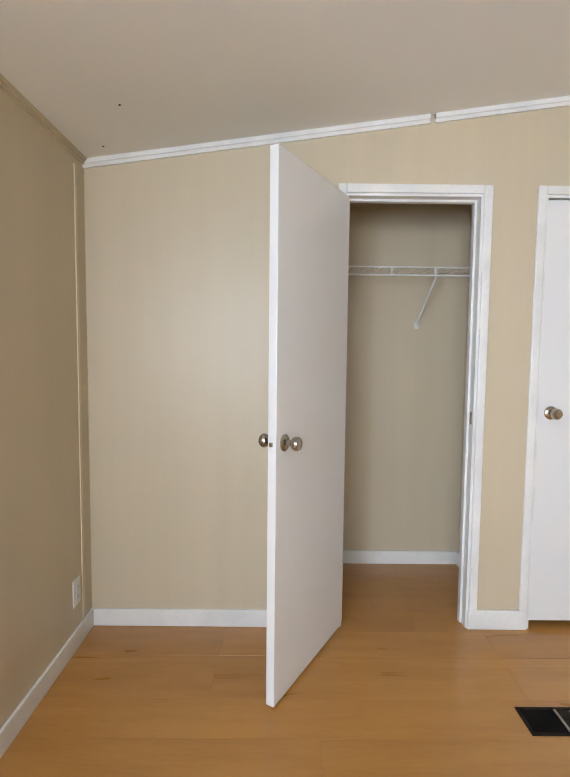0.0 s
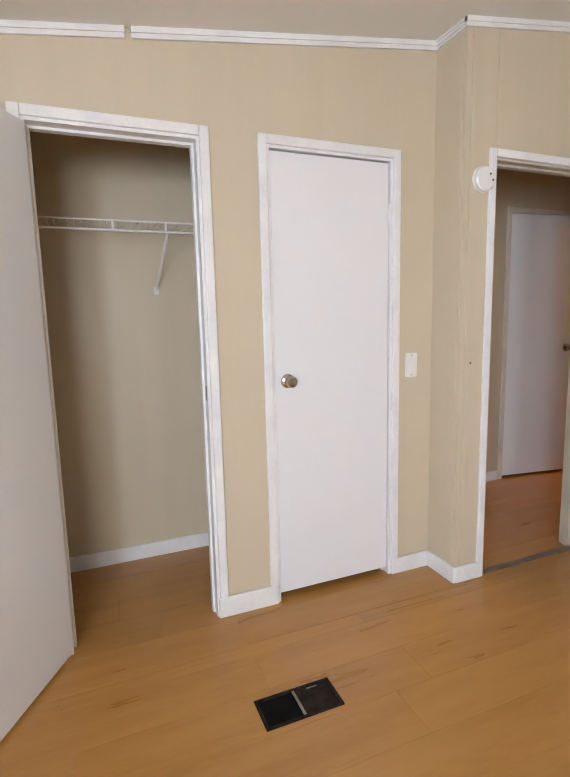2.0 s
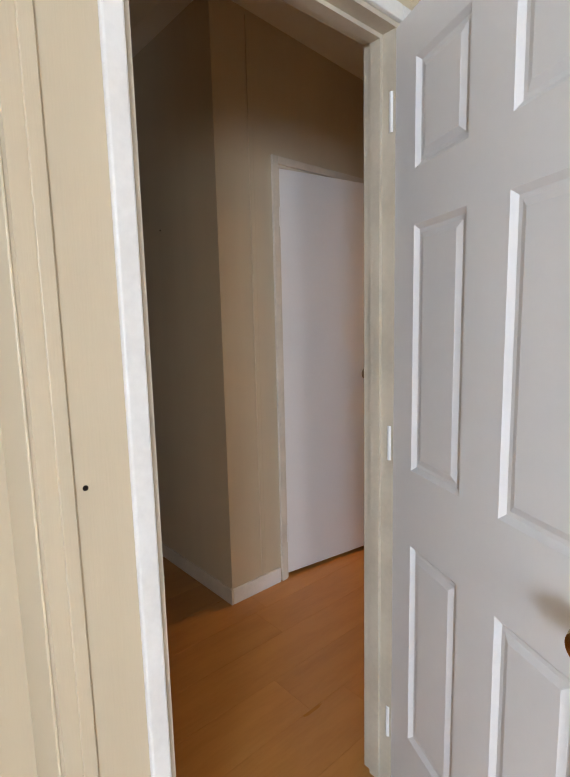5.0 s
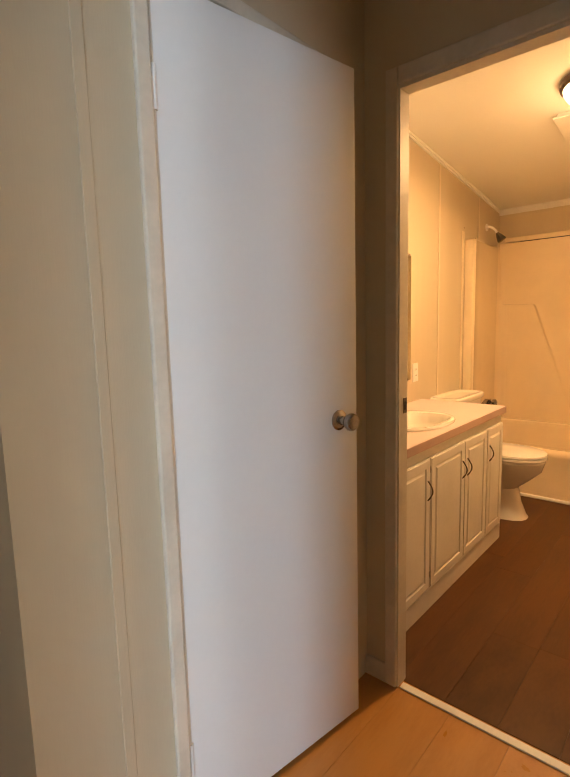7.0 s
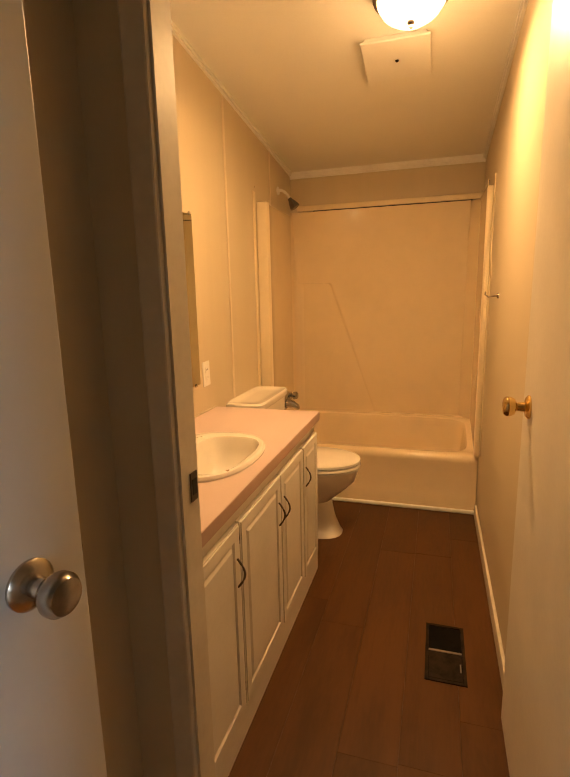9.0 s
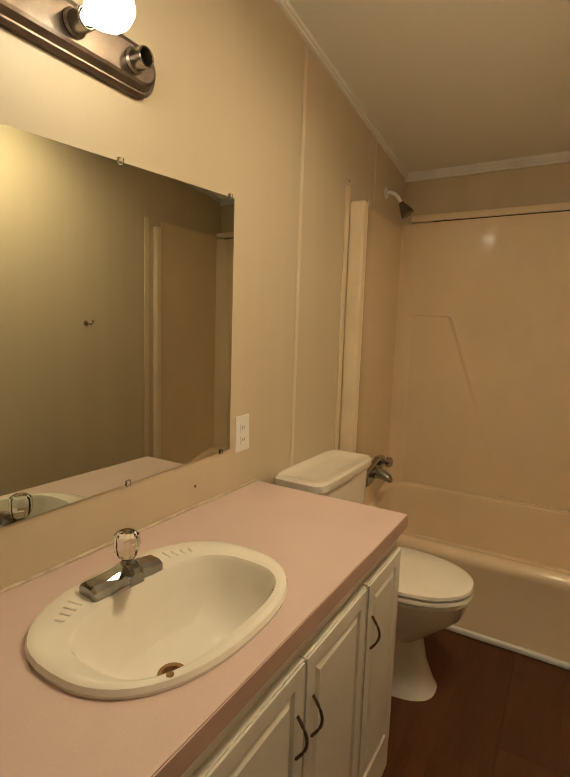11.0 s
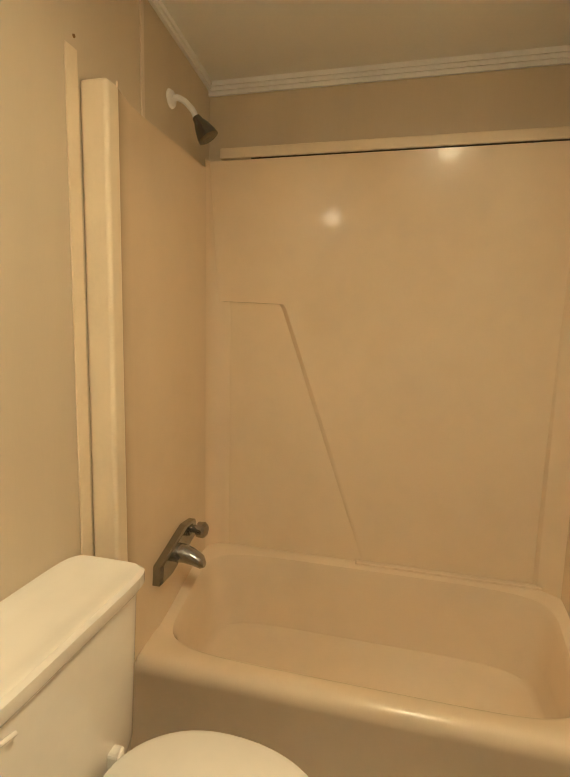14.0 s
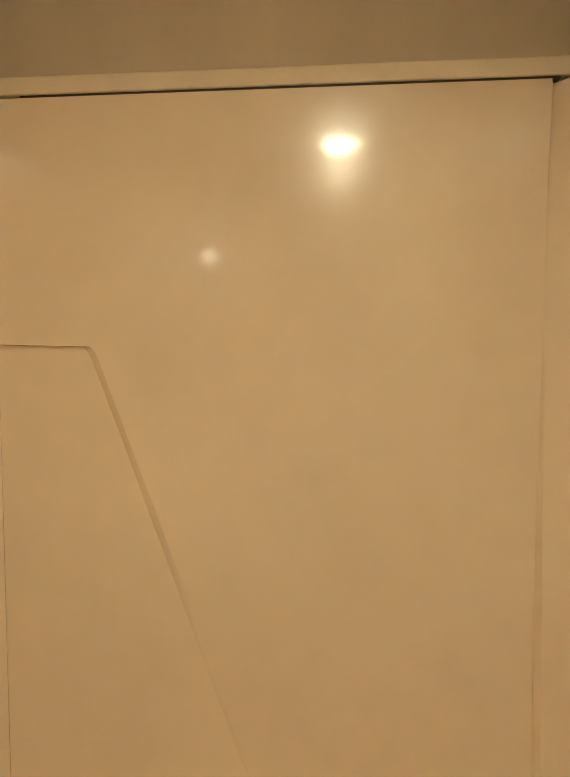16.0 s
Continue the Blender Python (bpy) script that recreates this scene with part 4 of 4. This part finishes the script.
part("side_panel", panel_skin(right[2:], 0.37, 1.935), SURROUND, surround, smooth=15)
part("edge_flange", box(6.540, 6.592, SN - 0.054, BATH_N - 0.0005, 0.37, 1.888, 0.010, 3), CREAM_PLASTIC, surround, "cream rounded front edge")
part("edge_flange", box(6.650, 6.696, BATH_S, SS + 0.012, 0.37, 1.90, 0.010, 3), CREAM_PLASTIC, surround, "cream rounded front edge")
part("dark_joint", box(back_x - 0.034, BATH_E - 0.003, SS + 0.05, SN - 0.16, PT + 0.0002, PT + 0.005), DARK, surround)
# moulded field: all but the low corner with its slanting edge stands proud
def field_left(z):
    if z > 1.421:
        return SN - r + 0.010
    if z > 1.400:
        return 3.455 - 0.016 * (1.421 - z) / 0.021
    return 3.441 - 0.352 * (1.400 - z)


rows = []
for z in [0.41, 0.6, 0.8, 1.0, 1.2, 1.33, 1.40, 1.408, 1.415, 1.4205, 1.4290, 1.46, 1.5, 1.56, 1.62, 1.68, 1.74, 1.80, 1.86, PT - 0.001]:
    x = back_x + 0.010 - 0.050 * max(0.0, z - 1.10) ** 2
    xf = x - 0.0125 * min(1.0, max(0.12, (z - 0.45) / 0.85))
    reach = math.sqrt(max(0.0, r * r - (r - back_x + xf) ** 2)) + 0.001
    yl = field_left(z) if z < 1.4215 else SN - r + reach + 0.020
    yr = 2.503
    rows.append([(xf, yl - 0.020, z), (xf, yr, z), (x + 0.001, yr, z), (x + 0.001, yl, z), (x + (xf - x) * 0.44, yl - 0.008, z)])
part("moulded_field", rings(rows), SURROUND, surround, smooth=12)

part("panel_lip", box(back_x - 0.022, back_x + 0.004, SS + 0.05, 3.128, 0.452, 0.470, 0.004), SURROUND, surround)

# shower arm, head and tub filler
shower = empty("shower_head", pose(0, 0, 0), "dark shower head on a short white arm", "shower head")
part("arm_flange", lathe([(0.001, 0), (0.028, 0), (0.024, 0.008), (0.010, 0.012), (0.001, 0.012)], 20, Matrix.Translation((6.985, BATH_N, 2.03)) @ pose(0, 0, 0, 90)), TRIM, shower, smooth=True)
part("arm", tube([(6.985, 3.73, 2.03), (6.988, 3.712, 2.033), (6.996, 3.692, 2.024), (7.006, 3.672, 2.003), (7.012, 3.660, 1.978)], 0.0095, 12), TRIM, shower, smooth=True)
hm = Matrix.Translation((7.012, 3.662, 1.982)) @ pose(0, 0, 0, 148, -8, 0)
part("head", lathe([(0.001, 0), (0.013, 0), (0.016, 0.016), (0.022, 0.026), (0.033, 0.060), (0.034, 0.072), (0.028, 0.074), (0.001, 0.070)], 24, hm), DARK_CHROME, shower, smooth=True)
filler = empty("tub_faucet", pose(0, 0, 0), "tarnished chrome tub faucet with slanted plate and knob", "tub faucet")
py = SN - 0.008
tri = [(6.798, 0.532), (6.804, 0.592), (6.990, 0.655), (7.062, 0.648), (7.072, 0.600), (6.866, 0.532)]
part("plate", rings([[(x, py + 0.004, z) for x, z in tri], [(x, py - 0.020, z) for x, z in tri], [(x + (6.93 - x) * 0.08, py - 0.028, z + (0.61 - z) * 0.1) for x, z in tri]]), CHROME, filler)
part("spout", rings([[(6.925 + w * math.cos(t), y, z - 0.008 + h * math.sin(t)) for t in [2 * math.pi * k / 14 for k in range(14)]] for y, z, w, h in ((py - 0.01, 0.590, 0.036, 0.034), (py - 0.04, 0.594, 0.032, 0.031), (py - 0.075, 0.586, 0.028, 0.027), (py - 0.105, 0.573, 0.025, 0.022), (py - 0.116, 0.565, 0.014, 0.010))]), CHROME, filler, smooth=True)
part("knob", lathe([(0.014, 0), (0.014, 0.02), (0.027, 0.024), (0.029, 0.045), (0.020, 0.055), (0.001, 0.056)], 14, Matrix.Translation((7.036, py - 0.020, 0.622)) @ pose(0, 0, 0, 90)), CHROME, filler, smooth=True)

# ceiling light and fan
LX, LY = 5.685, 2.812
tilt = math.degrees(math.atan2(PROFILE[3][1] - PROFILE[2][1], PROFILE[3][0] - PROFILE[2][0]))
light = empty("ceiling_light", pose(LX, LY, ceil(LX), 180, -tilt, 0), "flush ceiling light with a lit glass bowl and bronze ring", "ceiling light")
part("ring", lathe([(0.06, 0.0), (0.134, 0.0), (0.140, 0.012), (0.135, 0.030), (0.124, 0.038), (0.115, 0.034)], 40, cap=False), BRONZE, light, smooth=True)
bowl = part("bowl", lathe([(0.122, 0.034), (0.119, 0.048), (0.101, 0.076), (0.070, 0.099), (0.034, 0.111), (0.001, 0.114)], 40, cap=False), BOWL_GLASS, light, "lit alabaster glass bowl", smooth=True)
bowl.visible_shadow = False
part("finial", lathe([(0.001, 0.110), (0.012, 0.110), (0.012, 0.118), (0.007, 0.124), (0.009, 0.133), (0.001, 0.138)], 16), BRONZE, light, smooth=True)
fan = empty("exhaust_fan", pose(6.045, 2.888, ceil(6.045), 180, -tilt, 0), "square white exhaust fan cover on the ceiling", "exhaust fan")
part("housing", box(-0.125, 0.125, -0.125, 0.125, 0.0, 0.022, 0.003), PLASTIC, fan)
part("cover", box(-0.145, 0.145, -0.14, 0.14, 0.022, 0.034, 0.004), PLASTIC, fan)
part("screw", lathe([(0.001, 0.034), (0.008, 0.034), (0.006, 0.039), (0.001, 0.040)], 14), RUST, fan, smooth=True)

hook = empty("robe_hook", pose(6.18, BATH_S, 1.32), "small metal robe hook on the wall", "robe hook")
part("plate", lathe([(0.001, 0), (0.014, 0), (0.012, 0.006), (0.001, 0.006)], 16, pose(0, 0, 0, -90)), NICKEL, hook, smooth=True)
part("hook", tube([(0, 0.004, 0), (0, 0.045, -0.004), (0, 0.058, 0.006), (0, 0.056, 0.020)], 0.004), NICKEL, hook, smooth=True)

# ---- planks ----
def plank_mesh(name, length, width, mat, e):
    bm = bmesh.new()
    q = ((0, 0), (length, 0), (length, width), (0, width))
    t = ((e, e), (length - e, e), (length - e, width - e), (e, width - e))
    hexa(bm, [(x, y, -0.0118) for x, y in q], [(x, y, -0.0012) for x, y in q])
    a = [bm.verts.new((x, y, -0.0012)) for x, y in q]
    b = [bm.verts.new((x, y, 0)) for x, y in t]
    bm.faces.new(b)
    for i in range(4):
        j = (i + 1) % 4
        bm.faces.new((a[i], a[j], b[j], b[i]))
    me = bpy.data.meshes.new(name)
    bm.to_mesh(me)
    bm.free()
    me.materials.append(mat)
    return me


def lay(parent, x0, x1, y0, y1, length, width, mat, seed, edge):
    """Rows of planks along x with staggered ends; cut ones are the same board, shortened."""
    random.seed(seed)
    me = plank_mesh("plank", length, width, mat, edge)
    y = y0
    while y < y1 - 0.01:
        wide = min(width, y1 - y)
        x = x0 - random.uniform(0, 0.9) * length
        while x < x1 - 0.005:
            a, b = max(x, x0), min(x + length, x1)
            if b - a > 0.01:
                ob = new("plank", me)
                ob.parent = parent
                ob.location, ob.scale = (a, y, 0), ((b - a - 0.0002) / length, (wide - 0.0002) / width, 1)
            x += length
        y += width


lay(floor_bedroom, WEST, 3.19, SOUTH, 2.128, 1.2, 0.1905, OAK, 11, 0.0005)
lay(floor, WEST, 4.398, 2.130, 4.58, 1.2, 0.1905, OAK, 17, 0.0005)
lay(floor_bath, 4.402, 6.70, BATH_S - 0.02, BATH_N, 1.22, 0.178, WALNUT, 12, 0.0006)
slab("floor_far", WEST, 4.398, 4.58, 7.3, -0.011, -0.0005, OAK, "honey oak laminate floor at the end of the passage", "floor")

# ---- small marks ----
def nail(x, y, z, m, label, mat=RUST):
    n = empty("nail_head", Matrix.Translation((x, y, z)) @ m, label, "nail", "nail heads")
    part("head", lathe([(0.0005, 0), (0.0045, 0), (0.0035, 0.0025), (0.0005, 0.003)], 10), mat, n)


for x, y in ((-0.45, 1.95), (-0.62, 2.25)):
    nail(x, y, ceil(x), pose(0, 0, 0, 180), "dark nail head in the ceiling")
nail(2.215, DOOR_Y, 1.075, pose(0, 0, 0, 90), "dark nail hole in the tan wall")
nail(0.86, BACK, 1.80, pose(0, 0, 0, 90), "dark nail in the closet wall")
nail(HALL_X, 3.72, 1.78, pose(0, 0, 0, 0, -90), "dark nail in the hall wall")
nail(5.55, BATH_N, 0.865, pose(0, 0, 0, 90), "rusty nail hole below the mirror", STAIN)
nail(6.529, BATH_N, 1.97, pose(0, 0, 0, 90), "rusty nail above the batten", STAIN)
